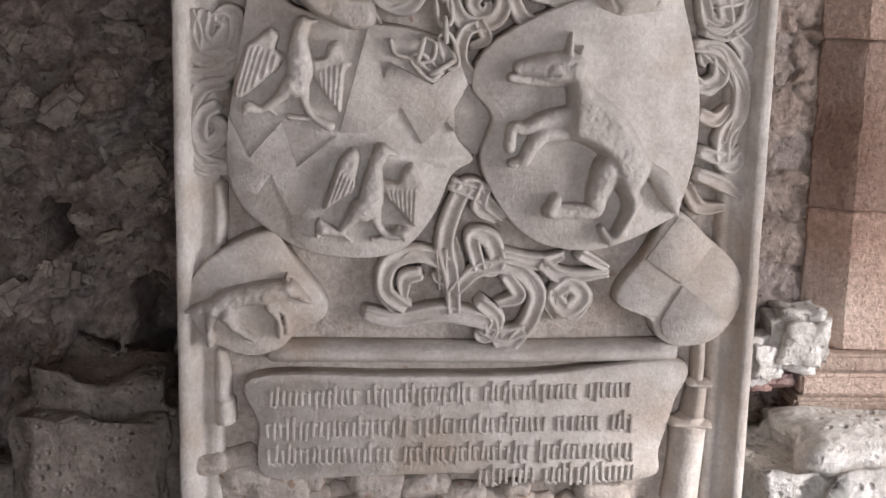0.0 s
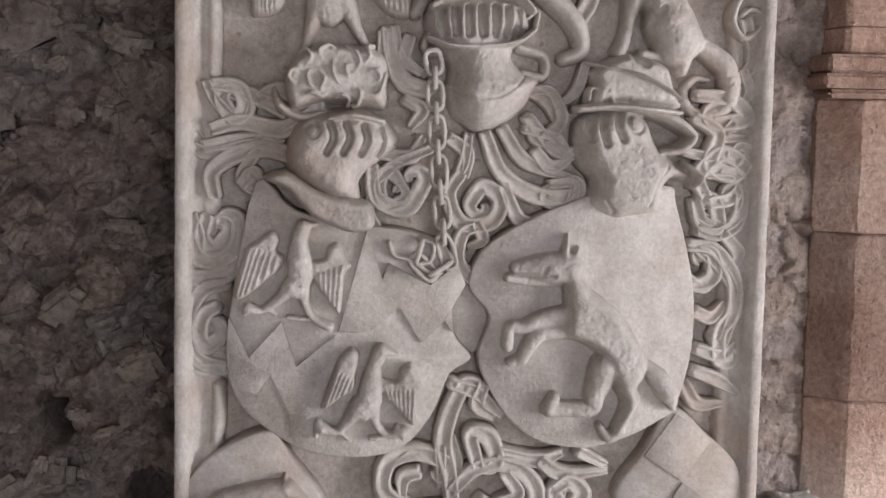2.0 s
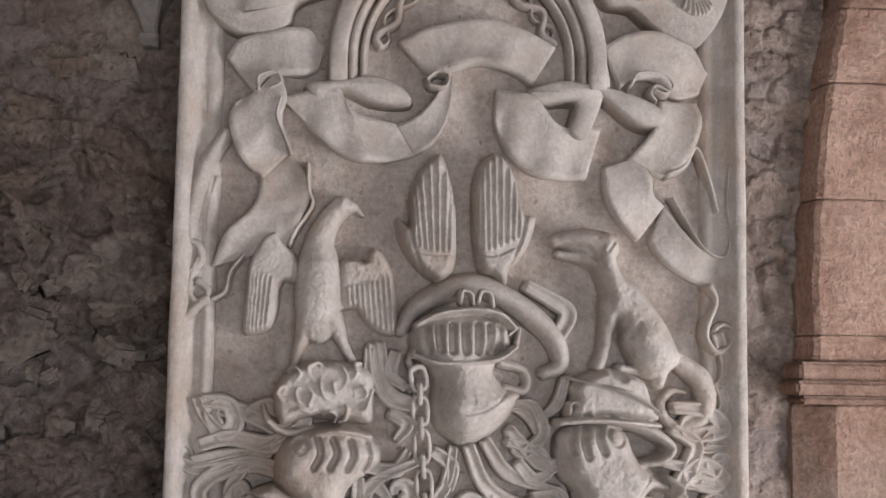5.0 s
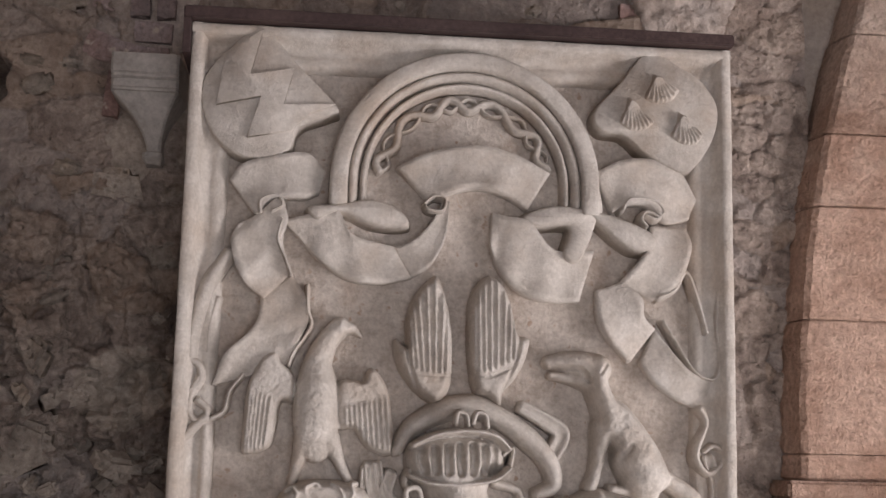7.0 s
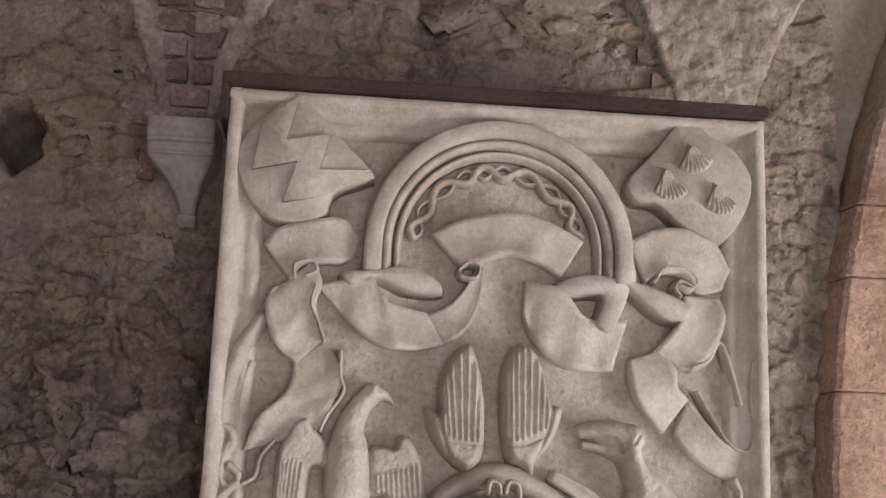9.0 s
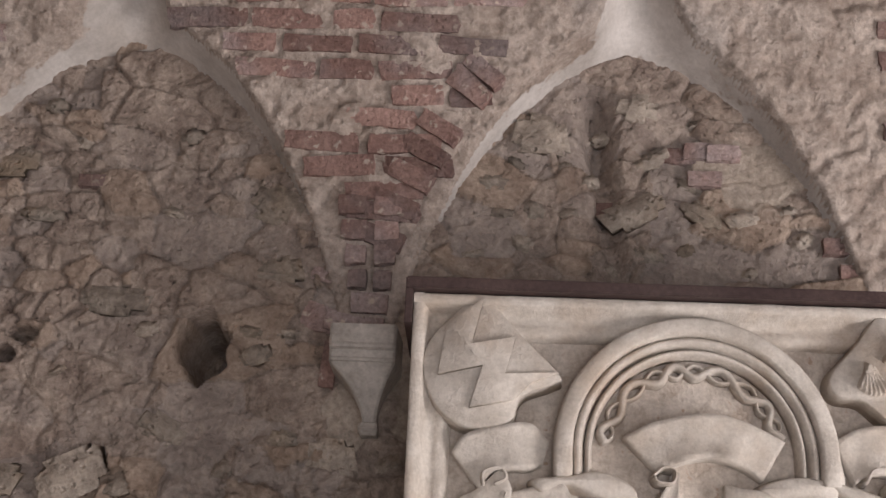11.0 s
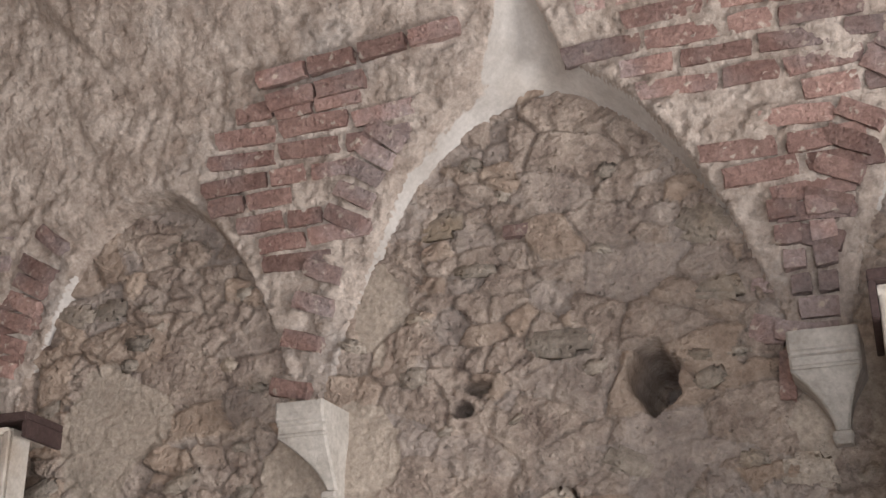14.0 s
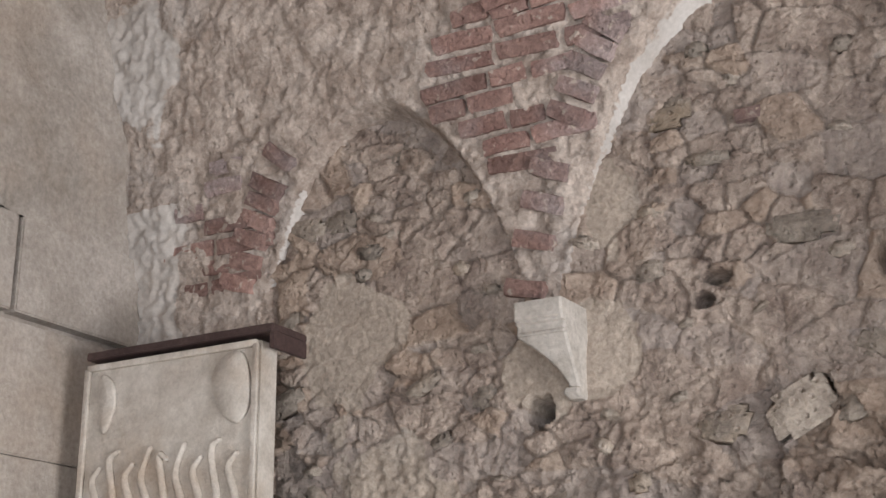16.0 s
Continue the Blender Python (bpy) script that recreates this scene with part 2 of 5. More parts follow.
def chips(x, z, size, seed):
    """Broken facets of about the given size, each with a slope of its own, -1 to 1."""
    x = x + 0.3 * size * (value_noise(x, z, 2 / size, 2, seed) - 0.5)
    u, v = x / size, z / size
    i, j = np.floor(u), np.floor(v)
    f1, out = np.full(x.shape, 9.0), np.zeros(x.shape)
    for a in (-1, 0, 1):
        for b in (-1, 0, 1):
            ci, cj = i + a, j + b
            du, dv = u - ci - hash2(ci, cj, seed), v - cj - hash2(ci, cj, seed + 1)
            d = np.hypot(du, dv)
            plane = hash2(ci, cj, seed + 2) - 0.5 + du * (hash2(ci, cj, seed + 3) - 0.5) + dv * (hash2(ci, cj, seed + 4) - 0.5)
            out, f1 = np.where(d < f1, plane, out), np.minimum(f1, d)
    return np.clip(1.3 * out, -1, 1)


def courses(x, z):
    """Large and small stones mixed: how far they stand out of their joints, and a number for each."""
    big, who = rubble(x, z, 0.22, 0.13, 3, 9.0)
    mid, who3 = rubble(x, z, 0.10, 0.065, 17, 6.0)
    large = value_noise(x, z, 3.4, 2, 21) > 0.47
    return np.where(large, big, mid), np.where(large, who, who3)


def wall_relief(x, z):
    """How far the rubble stands out towards the room."""
    stone, who = courses(x, z)
    bury = np.clip((value_noise(x, z, 2.4, 4, 45) - 0.5) * 6, 0, 1)
    out = stone * (0.012 + 0.022 * who) * (1 - 0.7 * bury) + 0.016 * bury
    out = out + 0.05 * (value_noise(x, z, 2.6, 4, 5) - 0.5) + 0.010 * (value_noise(x, z, 12, 3, 25) - 0.5) - 0.014 * (1 - crags(x, z, 5, 27)) ** 9 + 0.005 * chips(x, z, 0.05, 401) * (1 - 0.5 * bury) + 0.0025 * chips(x, z, 0.022, 411) + 0.008 * (value_noise(x, z, 38, 3, 9) - 0.5) - 0.004 * (1 - crags(x, z, 42, 31)) ** 3
    smooth = smooth_patch(x, z)
    out = out * (1 - 0.75 * smooth) + 0.014 * smooth
    low = np.clip((2.62 - z) / 0.5, 0, 1) * np.clip((-0.40 - x) / 0.08, 0, 1) * (0.35 + 0.65 * np.clip((x + 1.7) / 0.5, 0, 1))
    out = out + low * (0.085 * chips(x, z, 0.15, 421) + 0.055 * chips(x, z, 0.07, 431) + 0.028 * chips(x, z, 0.03, 441) + 0.08 * (value_noise(x, z, 5, 4, 33) - 0.6) - 0.035 * (1 - crags(x, z, 5, 35)) ** 5 + 0.036 * (value_noise(x, z, 26, 3, 39) - 0.5))
    gash = np.exp(-(((x - 0.02 - 0.12 * (3.25 - z)) / 0.035) ** 2)) * np.clip((z - 2.9) * 8, 0, 1) * np.clip((3.6 - z) * 8, 0, 1)
    out = out - 0.07 * gash * (0.4 + value_noise(x, z, 9, 2, 63))
    for hx, hz, rx, rz in HOLES:
        d = np.hypot((x - hx) / rx, (z - hz) / rz) + 0.9 * (value_noise(x, z, 18, 3, 41) - 0.5)
        out = out - 0.36 * np.clip((1.15 - d) * 3.5, 0, 1)
    return out


def stone_tone(x, z):
    return courses(x, z)[1]


def grid_object(name, xs, zs, depth, keep, material, attribute="", value=None):
    """A sheet with the place (x, depth, z) for each x and z, of which the kept faces stay."""
    X, Z = np.meshgrid(xs, zs)
    Y = depth(X, Z)
    nx, nz = len(xs), len(zs)
    idx = np.arange(nx * nz).reshape(nz, nx)
    quads = np.stack([idx[:-1, :-1], idx[:-1, 1:], idx[1:, 1:], idx[1:, :-1]], -1)
    quads = quads[keep((X[:-1, :-1] + X[1:, 1:]) / 2, (Z[:-1, :-1] + Z[1:, 1:]) / 2)]
    used, inverse = np.unique(quads, return_inverse=True)
    me = bpy.data.meshes.new(name)
    me.from_pydata(np.stack([X.ravel(), Y.ravel(), Z.ravel()], -1)[used], [], inverse.reshape(-1, 4).tolist())
    me.materials.append(material)
    me.shade_smooth()
    if attribute:
        me.attributes.new(attribute, "FLOAT", "POINT").data.foreach_set("value", value(X, Z).ravel()[used].astype(np.float32))
        me.attributes.new("tone", "FLOAT", "POINT").data.foreach_set("value", stone_tone(X, Z).ravel()[used].astype(np.float32))
    return new(name, me)


def on_lunette(x, z):
    return z <= lunette(x) + 0.06


XS, ZS = np.arange(WEST - 0.05, 1.12, 0.006), np.arange(0.3, 3.70, 0.006)
wall_north = tagged(grid_object("wall_north", XS, ZS, lambda x, z: WALL_Y - wall_relief(x, z), lambda x, z: on_lunette(x, z) | (z < 2.5), RUBBLE, "patch", smooth_patch),
       "weathered grey-brown rubble stone wall with holes and patches of mortar", "wall", kind="structure")
VX, VZ = np.arange(WEST - 0.05, 1.9, 0.0085), np.arange(2.66, 4.75, 0.0085)


def vault_relief(x, z):
    big, who = rubble(x, z, 0.14, 0.09, 61, 5.0)
    return 0.004 * chips(x, z, 0.045, 451) + 0.003 * chips(x, z, 0.02, 461) + 0.012 * big * who + 0.03 * (value_noise(x, z, 5, 5, 71) - 0.5) - 0.012 * (1 - crags(x, z, 12, 75)) ** 3 + 0.008 * (value_noise(x, z, 34, 3, 79) - 0.5) - 0.012 * (1 - crags(x, z, 9, 89)) ** 4 - 0.005 * (1 - crags(x, z, 40, 87)) ** 3 + 0.006


def vault_y(x, z):
    groin = -1.965 - 0.80 * (z - 3.15) - x + 0.03 * (value_noise(x, z, 4, 3, 93) - 0.5)
    hollow = np.clip(0.9 * groin, 0, 0.3) * np.clip((z - 2.95) * 6, 0, 1)
    skin = np.minimum(barrel(z) + hollow, np.maximum(barrel(z), WALL_Y - 0.02 - 0.25 * (z - 2.9))) - vault_relief(x, z)
    return np.maximum(skin, cell(x, z) - 0.006 * (value_noise(x, z, 8, 3, 91) - 0.5))


def plaster_left(x, z):
    """Where the white plaster of the groins still holds."""
    d, crown = arch_distance(x, z)
    worn = np.where((x < -2.05) & ((x > -2.7) | (z > 3.3)), 0.6, 0.0) + 0.55 * (value_noise(x, z, 3.1, 4, 83) - 0.45)
    for c, half, top in ARCHES:
        worn = worn + 0.85 * np.clip((c - 0.10 - x) * 12, 0, 1) * np.clip((x - c + half + 0.2) * 12, 0, 1) * np.clip((d - 0.012) * 80, 0, 1)
    return np.clip(0.24 + (cell(x, z) - barrel(z) - 0.004) / 0.035, 0, 0.75) - worn + np.clip((-3.13 - x + 0.12 * (value_noise(x, z, 5, 3, 97) - 0.5)) * 12, 0, 0.8) + 1.3 * np.clip(1.6 - np.hypot((x + 3.2) / 0.42, (z - 3.75) / 0.32) - 1.2 * value_noise(x, z, 4, 4, 99), 0, 1)


wall_vault = tagged(grid_object("wall_vault", VX, VZ, vault_y, lambda x, z: (z > lunette(x) - 0.03) & (z > 2.68), VAULT, "plaster", plaster_left),
                    "rough mortar vault with bare red brick and white plaster on its groins", "vault", kind="structure")

# upper vault, floor and the plain unseen walls behind the camera
bm = bmesh.new()
start = math.acos((RADIUS - (WALL_Y - 0.028 - float(barrel(np.array(4.72))))) / RADIUS)
ring = []
for k in range(33):
    a = start + (math.pi - start) * k / 32
    y, z = WALL_Y - 0.028 - RADIUS + RADIUS * math.cos(a), SPRING + RADIUS * math.sin(a)
    ring.append([bm.verts.new((x, y, z)) for x in (WEST - 0.3, -1.0, 1.0, EAST + 0.3)])
for a, b in zip(ring, ring[1:]):
    for k in range(3):
        bm.faces.new((a[k], a[k + 1], b[k + 1], b[k]))
bmesh.ops.solidify(bm, geom=bm.faces[:], thickness=0.2)
tagged(mesh_object("ceiling_crown", bm, VAULT), "plain mortar barrel vault above the walls", "vault", kind="structure")
bm = bmesh.new()
block(bm, WEST - 0.4, EAST + 0.4, SOUTH - 0.4, WALL_Y + 0.4, -0.2, 0.0, 0)
tagged(mesh_object("floor", bm, PAVING, False), "grey stone paving", "floor", kind="structure")
bm = bmesh.new()
block(bm, -300, 300, -300, 300, -0.5, -0.22, 0)
tagged(mesh_object("ground", bm, PAVING, False), "open ground round the porch", "ground", kind="structure")


def plain_wall(name, boxes, label):
    bm = bmesh.new()
    for b in boxes:
        block(bm, *b, 0)
    return tagged(mesh_object(name, bm, OLD_PLASTER, False), label, "wall", kind="structure")


plain_wall("wall_core", [(WEST - 0.4, 1.02, WALL_Y + 0.45, WALL_Y + 0.6, -0.2, 5.6), (1.02, EAST + 0.3, WALL_Y + 0.02, WALL_Y + 0.5, -0.2, 5.6)], "solid core of the rubble wall")
# unseen wall, opening made up to hold the south lamp
plain_wall("wall_south", [(WEST - 0.4, -1.3, SOUTH - 0.4, SOUTH, -0.2, 5.6), (2.1, EAST + 0.3, SOUTH - 0.4, SOUTH, -0.2, 5.6), (-1.3, 2.1, SOUTH - 0.4, SOUTH, 3.1, 5.6)], "unseen plain wall with a made-up opening that admits and trims daylight")
# unseen; the added lintel keeps the sun off most of the slab
plain_wall("wall_east", [(EAST, EAST + 0.4, SOUTH, -2.4, -0.2, 5.6), (EAST, EAST + 0.4, 1.75, WALL_Y + 0.4, -0.2, 5.6), (EAST, EAST + 0.4, -2.4, 1.75, 2.55, 5.6)], "unseen plain wall with a made-up opening that admits and trims daylight")

# ---- west wall of ashlar and plaster ----
bm = bmesh.new()
block(bm, WEST - 0.4, WEST - 0.05, SOUTH, WALL_Y + 0.1, -0.2, 5.6, 0)
wall_west = tagged(mesh_object("wall_west", bm, OLD_PLASTER, False), "grey ashlar wall with open joints and plaster remains", "wall", kind="structure")


def corbel(x0, x1, top, tip):
    """A plaster bracket: a moulded block over a hollow taper that ends in a small knob."""
    bm = bmesh.new()
    profile = [(0.0, 0.0, 0.17), (0.046, 0.0, 0.17), (0.05, 0.004, 0.163), (0.056, 0.004, 0.163), (0.06, 0.0, 0.152), (0.078, 0.0, 0.152), (0.082, 0.006, 0.156), (0.088, 0.006, 0.156)]
    for f in np.linspace(0, 1, 14):
        profile.append((0.09 + 0.125 * f, 0.008 + 0.92 * (1 - (1 - f) ** 1.7), 0.15 - 0.085 * f))
    profile += [(0.22, 0.84, 0.075), (0.232, 0.82, 0.078), (0.246, 0.9, 0.06)]
    rings = []
    for drop, closing, deep in profile:
        a, b, z = x0 + (tip - 0.012 - x0) * closing, x1 + (tip + 0.012 - x1) * closing, top - drop
        c = 0.006
        rings.append([bm.verts.new(q) for q in ((a, WALL_Y + 0.05, z), (a, WALL_Y - deep + c, z), (a + c, WALL_Y - deep, z), (b - c, WALL_Y - deep, z), (b, WALL_Y - deep + c, z), (b + 0.012 * (1 - closing), WALL_Y + 0.05, z))])
    for a, b in zip(rings, rings[1:]):
        for k in range(6):
            bm.faces.new((a[k], a[(k + 1) % 6], b[(k + 1) % 6], b[k]))
    bm.faces.new(rings[0])
    bm.faces.new(rings[-1][::-1])
    bmesh.ops.recalc_face_normals(bm, faces=bm.faces[:])
    ob = mesh_object("corbel", bm, CORBEL_PLASTER, False)
    return tagged(ob, "pale plaster corbel under the brick vault springer", "corbel", group="vault corbels", kind="structure")


corbel(-1.956, -1.818, 2.765, -1.832)
corbel(-0.652, -0.492, 2.806, -0.552)

# ---- the tombstones ----
from mathutils.geometry import tessellate_polygon

GROUND_Y = 2.47


def at_slab(u, v, w):
    return Vector((u, GROUND_Y - w, v))


slab = new("tombstone")
slab.location = (0.18, 2.5, 0.2)
tagged(slab, "tall carved pale limestone tombstone with coats of arms and helmets", "tombstone")


def slab_part(name, bm, label="", material=None, smooth=True):
    bm.transform(Matrix.Translation(-Vector(slab.location)))
    return part(name, bm, material or LIMESTONE, slab, label, smooth)


L, R, B, T = -0.44, 0.786, 0.18, 2.81
bm = bmesh.new()
block(bm, L + 0.01, R - 0.01, GROUND_Y, 2.62, B, T - 0.005, 0.003)
slab_part("backing", bm, "", GROUND, False)


def rim(name, a, b, inward, w=0.022):
    """A frame bar with a hollow moulding on its inner side."""
    bm = bmesh.new()
    a, b, inward = Vector(a), Vector(b), Vector(inward)
    steps = 40
    rings = []
    rng = random.Random(len(name) + int(a.x * 100))
    for k in range(steps + 1):
        p = a.lerp(b, k / steps)
        ring = []
        for d, h in ((0.0, -0.10), (0.0, 0.066), (0.004, 0.07), (w, 0.07), (w + 0.004, 0.064), (w + 0.014, 0.038), (w + 0.03, 0.022), (w + 0.036, 0.026), (w + 0.05, 0.03), (w + 0.062, 0.022), (w + 0.068, 0.0)):
            j = rng.uniform(-0.0012, 0.0012)
            q = p + inward * (d + j)
            ring.append(bm.verts.new(at_slab(q.x, q.y, h + j)))
        rings.append(ring)
    for r, s in zip(rings, rings[1:]):
        for k in range(len(r) - 1):
            bm.faces.new((r[k], r[k + 1], s[k + 1], s[k]))
    bmesh.ops.recalc_face_normals(bm, faces=bm.faces[:])
    return slab_part(name, bm)


rim("frame_bar", (L, B), (L, T), (1, 0))
rim("frame_bar", (R, B), (R, T), (-1, 0), 0.02)
rim("frame_bar", (L, T), (R, T), (0, -1), 0.02)

bm = bmesh.new()
block(bm, -0.458, 0.788, 2.375, 2.66, 2.813, 2.840, 0.003)
cover = tagged(mesh_object("cover_sheet", bm, METAL, False), "dark brown bent sheet metal rain cover on the slab's top edge", "metal cover")
bm = bmesh.new()
block(bm, -0.458, -0.4415, 2.378, 2.66, 2.732, 2.813, 0.002)
part("side_flap", bm, METAL, cover, smooth=False)


def add_plate(bm, outline, w1, w0=0.0, bevel=0.008, n=6, sharp=False):
    """A raised shape with rounded edges over the slab's ground."""
    p = np.array(outline, float) if sharp else spline(outline, n, True)
    area = np.sum(p[:, 0] * np.roll(p[:, 1], -1) - np.roll(p[:, 0], -1) * p[:, 1])
    if area < 0:
        p = p[::-1]
    tan = np.roll(p, -1, 0) - np.roll(p, 1, 0)
    tan /= np.linalg.norm(tan, axis=1)[:, None] + 1e-9
    nrm = np.stack([tan[:, 1], -tan[:, 0]], -1)
    rings = []
    for off, w in ((bevel * 0.5, w0), (0.0, w0 + (w1 - w0) * 0.7), (-bevel * 0.1, w1 - bevel * 0.4), (-bevel * 0.5, w1)):
        rings.append([bm.verts.new(at_slab(*(q + m * off), w)) for q, m in zip(p, nrm)])
    m = len(p)
    for a, b in zip(rings, rings[1:]):
        for k in range(m):
            bm.faces.new((a[k], a[(k + 1) % m], b[(k + 1) % m], b[k]))
    low = rings[0]
    for tri in tessellate_polygon([[v.co for v in low]]):
        try:
            bm.faces.new([low[k] for k in tri])
        except ValueError:
            pass
    last = rings[-1]
    for tri in tessellate_polygon([[v.co for v in last]]):
        try:
            bm.faces.new([last[k] for k in tri])
        except ValueError:
            pass


def plate(name, outline, w1, label="", **more):
    bm = bmesh.new()
    add_plate(bm, outline, w1, **more)
    bmesh.ops.recalc_face_normals(bm, faces=bm.faces[:])
    return slab_part(name, bm, label)


PROFILES = {
    "round": [(math.cos(a), math.sin(a)) for a in np.linspace(math.pi, 0, 11)],
    "groove": [(-1, 0), (-0.97, 0.6), (-0.8, 0.95), (-0.62, 1), (-0.38, 0.9), (-0.14, 0.8), (0.14, 0.8), (0.38, 0.9), (0.62, 1), (0.8, 0.95), (0.97, 0.6), (1, 0)],
    "flat": [(-1, 0), (-0.97, 0.7), (-0.85, 0.95), (-0.6, 1), (0.6, 1), (0.85, 0.95), (0.97, 0.7), (1, 0)],
    "hollow": [(-1, 0), (-1, 0.9), (-0.93, 1), (-0.82, 0.95), (-0.5, 0.68), (0, 0.58), (0.5, 0.68), (0.82, 0.95), (0.93, 1), (1, 0.9), (1, 0)],
}


def strap(bm, path, width, height, base=0.0, profile="round", n=7, point=0.35):
    """A carved band along a line over the ground. width and height: metres, one value or one for each point of the line."""
    p = spline(path, n)
    at = np.linspace(0, 1, len(p))
    given = np.linspace(0, 1, len(path))
    wide = np.interp(at, given, np.broadcast_to(width, len(path))) / 2
    high = np.interp(at, given, np.broadcast_to(height, len(path)))
    low = np.interp(at, given, np.broadcast_to(base, len(path)))
    tan = np.gradient(p, axis=0)
    tan /= np.linalg.norm(tan, axis=1)[:, None] + 1e-9
    nrm = np.stack([-tan[:, 1], tan[:, 0]], -1)
    rings = []
    shape = PROFILES[profile]
    stations = [(p[0] - tan[0] * wide[0] * 0.5, nrm[0], wide[0] * point, high[0] * 0.25, low[0])]
    stations += [(p[k], nrm[k], wide[k], high[k], low[k]) for k in range(len(p))]
    stations += [(p[-1] + tan[-1] * wide[-1] * 0.5, nrm[-1], wide[-1] * point, high[-1] * 0.25, low[-1])]
    for q, m, wd, hi, lo in stations:
        rings.append([bm.verts.new(at_slab(*(q + m * wd * a), lo + hi * b)) for a, b in shape])
    for r, s in zip(rings, rings[1:]):
        for k in range(len(shape) - 1):
            bm.faces.new((r[k], r[k + 1], s[k + 1], s[k]))
        bm.faces.new((r[-1], r[0], s[0], s[-1]))
    bm.faces.new(rings[0])
    bm.faces.new(rings[-1][::-1])


def carved(name, *straps, label="", **common):
    """A part for each strap: (path, width, height, more)."""
    for path, width, height, *more in straps:
        bm = bmesh.new()
        strap(bm, path, width, height, **({**common, **(more[0] if more else {})}))
        bmesh.ops.recalc_face_normals(bm, faces=bm.faces[:])
        slab_part(name, bm, label)


def arc(centre, radius, a0, a1, n=24):
    return [(centre[0] + radius * math.cos(radians(a)), centre[1] + radius * math.sin(radians(a))) for a in np.linspace(a0, a1, n)]


def away(U, V, path):
    """The distance to a line through the points, and how far along it the nearest place lies, 0 to 1."""
    best, along = np.full(U.shape, 9.0), np.zeros(U.shape)
    for k in range(len(path) - 1):
        a, d = path[k], path[k + 1] - path[k]
        t = np.clip(((U - a[0]) * d[0] + (V - a[1]) * d[1]) / (d @ d + 1e-12), 0, 1)
        r = np.hypot(U - a[0] - t * d[0], V - a[1] - t * d[1])
        near = r < best
        best, along = np.where(near, r, best), np.where(near, (k + t) / (len(path) - 1), along)
    return best, along


def within(U, V, path):
    inside = np.zeros(U.shape, bool)
    for a, b in zip(path, np.roll(path, -1, 0)):
        cross = (a[1] > V) != (b[1] > V)
        inside ^= cross & (U < (b[0] - a[0]) * (V - a[1]) / (b[1] - a[1] + 1e-12) + a[0])
    return inside


def blend(a, b, k=0.006):
    return 0.5 * (a + b + np.sqrt((a - b) ** 2 + k * k))


def sculpt(name, base, shapes=(), limbs=(), ribs=(), grooves=(), label="", step=0.0026):
    """One carving in relief: swelling shapes (outline, height, roundness) and limbs (line, widths, height to width) that melt together, with ribs and grooves cut in."""
    known = np.array([q for group in (shapes, limbs) for one in group for q in one[0]])
    U, V = np.meshgrid(np.arange(known[:, 0].min() - 0.05, known[:, 0].max() + 0.05, step), np.arange(known[:, 1].min() - 0.05, known[:, 1].max() + 0.05, step))
    W = np.full(U.shape, -0.02)
    for outline, high, soft in shapes:
        p = spline(outline, 5, True)
        q = np.where(within(U, V, p), 1, -1) * away(U, V, np.vstack([p, p[:1]]))[0] / (0.75 * soft)
        q = np.clip(q, -1, 1)
        for _ in range(7):
            q[1:-1, 1:-1] = np.where(q[1:-1, 1:-1] > 0.25, (q[:-2, 1:-1] + q[2:, 1:-1] + q[1:-1, :-2] + q[1:-1, 2:]) / 4, q[1:-1, 1:-1])
        W = blend(W, np.maximum(high * np.where(q > 0, 1 - (1 - q) ** 2.3, 2.3 * q), -0.02))
    for path, widths, k in limbs:
        d, s = away(U, V, spline(path, 6))
        r = np.interp(s, np.linspace(0, 1, len(widths)), widths) / 2
        q = 1 - (d / r) ** 2
        W = blend(W, np.maximum(2 * r * k * np.where(q > 0, np.abs(q) ** 0.42, 1.5 * q), -0.02))
    W = 1.15 * W + 0.017 * np.tanh(W / 0.004)
    body = np.clip(W / 0.02, 0, 1)
    for tops, feet, count, wide, high in ribs:
        a, b = spline(tops, 8), spline(feet, 8)
        for k in range(count):
            f = (k + 0.5) / count
            p, q = [np.array([np.interp(f, np.linspace(0, 1, len(c)), c[:, i]) for i in (0, 1)]) for c in (a, b)]
            d, s = away(U, V, np.array([p, q]))
            W = W + body * high * np.clip(1.2 - (d / wide) ** 2, 0, 1) * np.clip(8 * s + 0.3, 0, 1)
    for path, wide, deep in grooves:
        d, s = away(U, V, spline(path, 6))
        W = W - body * deep * np.exp(-((d / wide) ** 4))
    W = W + body * (0.005 * (value_noise(U, V, 55, 4, 301) - 0.5) + 0.0014 * (value_noise(U, V, 150, 2, 303) - 0.5) + 0.005 * (value_noise(U, V, 18, 3, 307) - 0.5) - 0.002 * (1 - crags(U, V, 45, 311)) ** 4)
    nz, nx = U.shape
    idx = np.arange(nx * nz).reshape(nz, nx)
    quads = np.stack([idx[:-1, :-1], idx[:-1, 1:], idx[1:, 1:], idx[1:, :-1]], -1)
    quads = quads[np.maximum.reduce([W[:-1, :-1], W[:-1, 1:], W[1:, 1:], W[1:, :-1]]) > -0.003]
    used, inverse = np.unique(quads, return_inverse=True)
    at = np.stack([U.ravel(), GROUND_Y - base - W.ravel(), V.ravel()], -1)[used] - np.array(slab.location)
    me = bpy.data.meshes.new(name)
    me.from_pydata(at, [], inverse.reshape(-1, 4).tolist())
    me.materials.append(LIMESTONE)
    me.shade_smooth()
    ob = new(name, me)
    ob.parent = slab
    return tagged(ob, label)


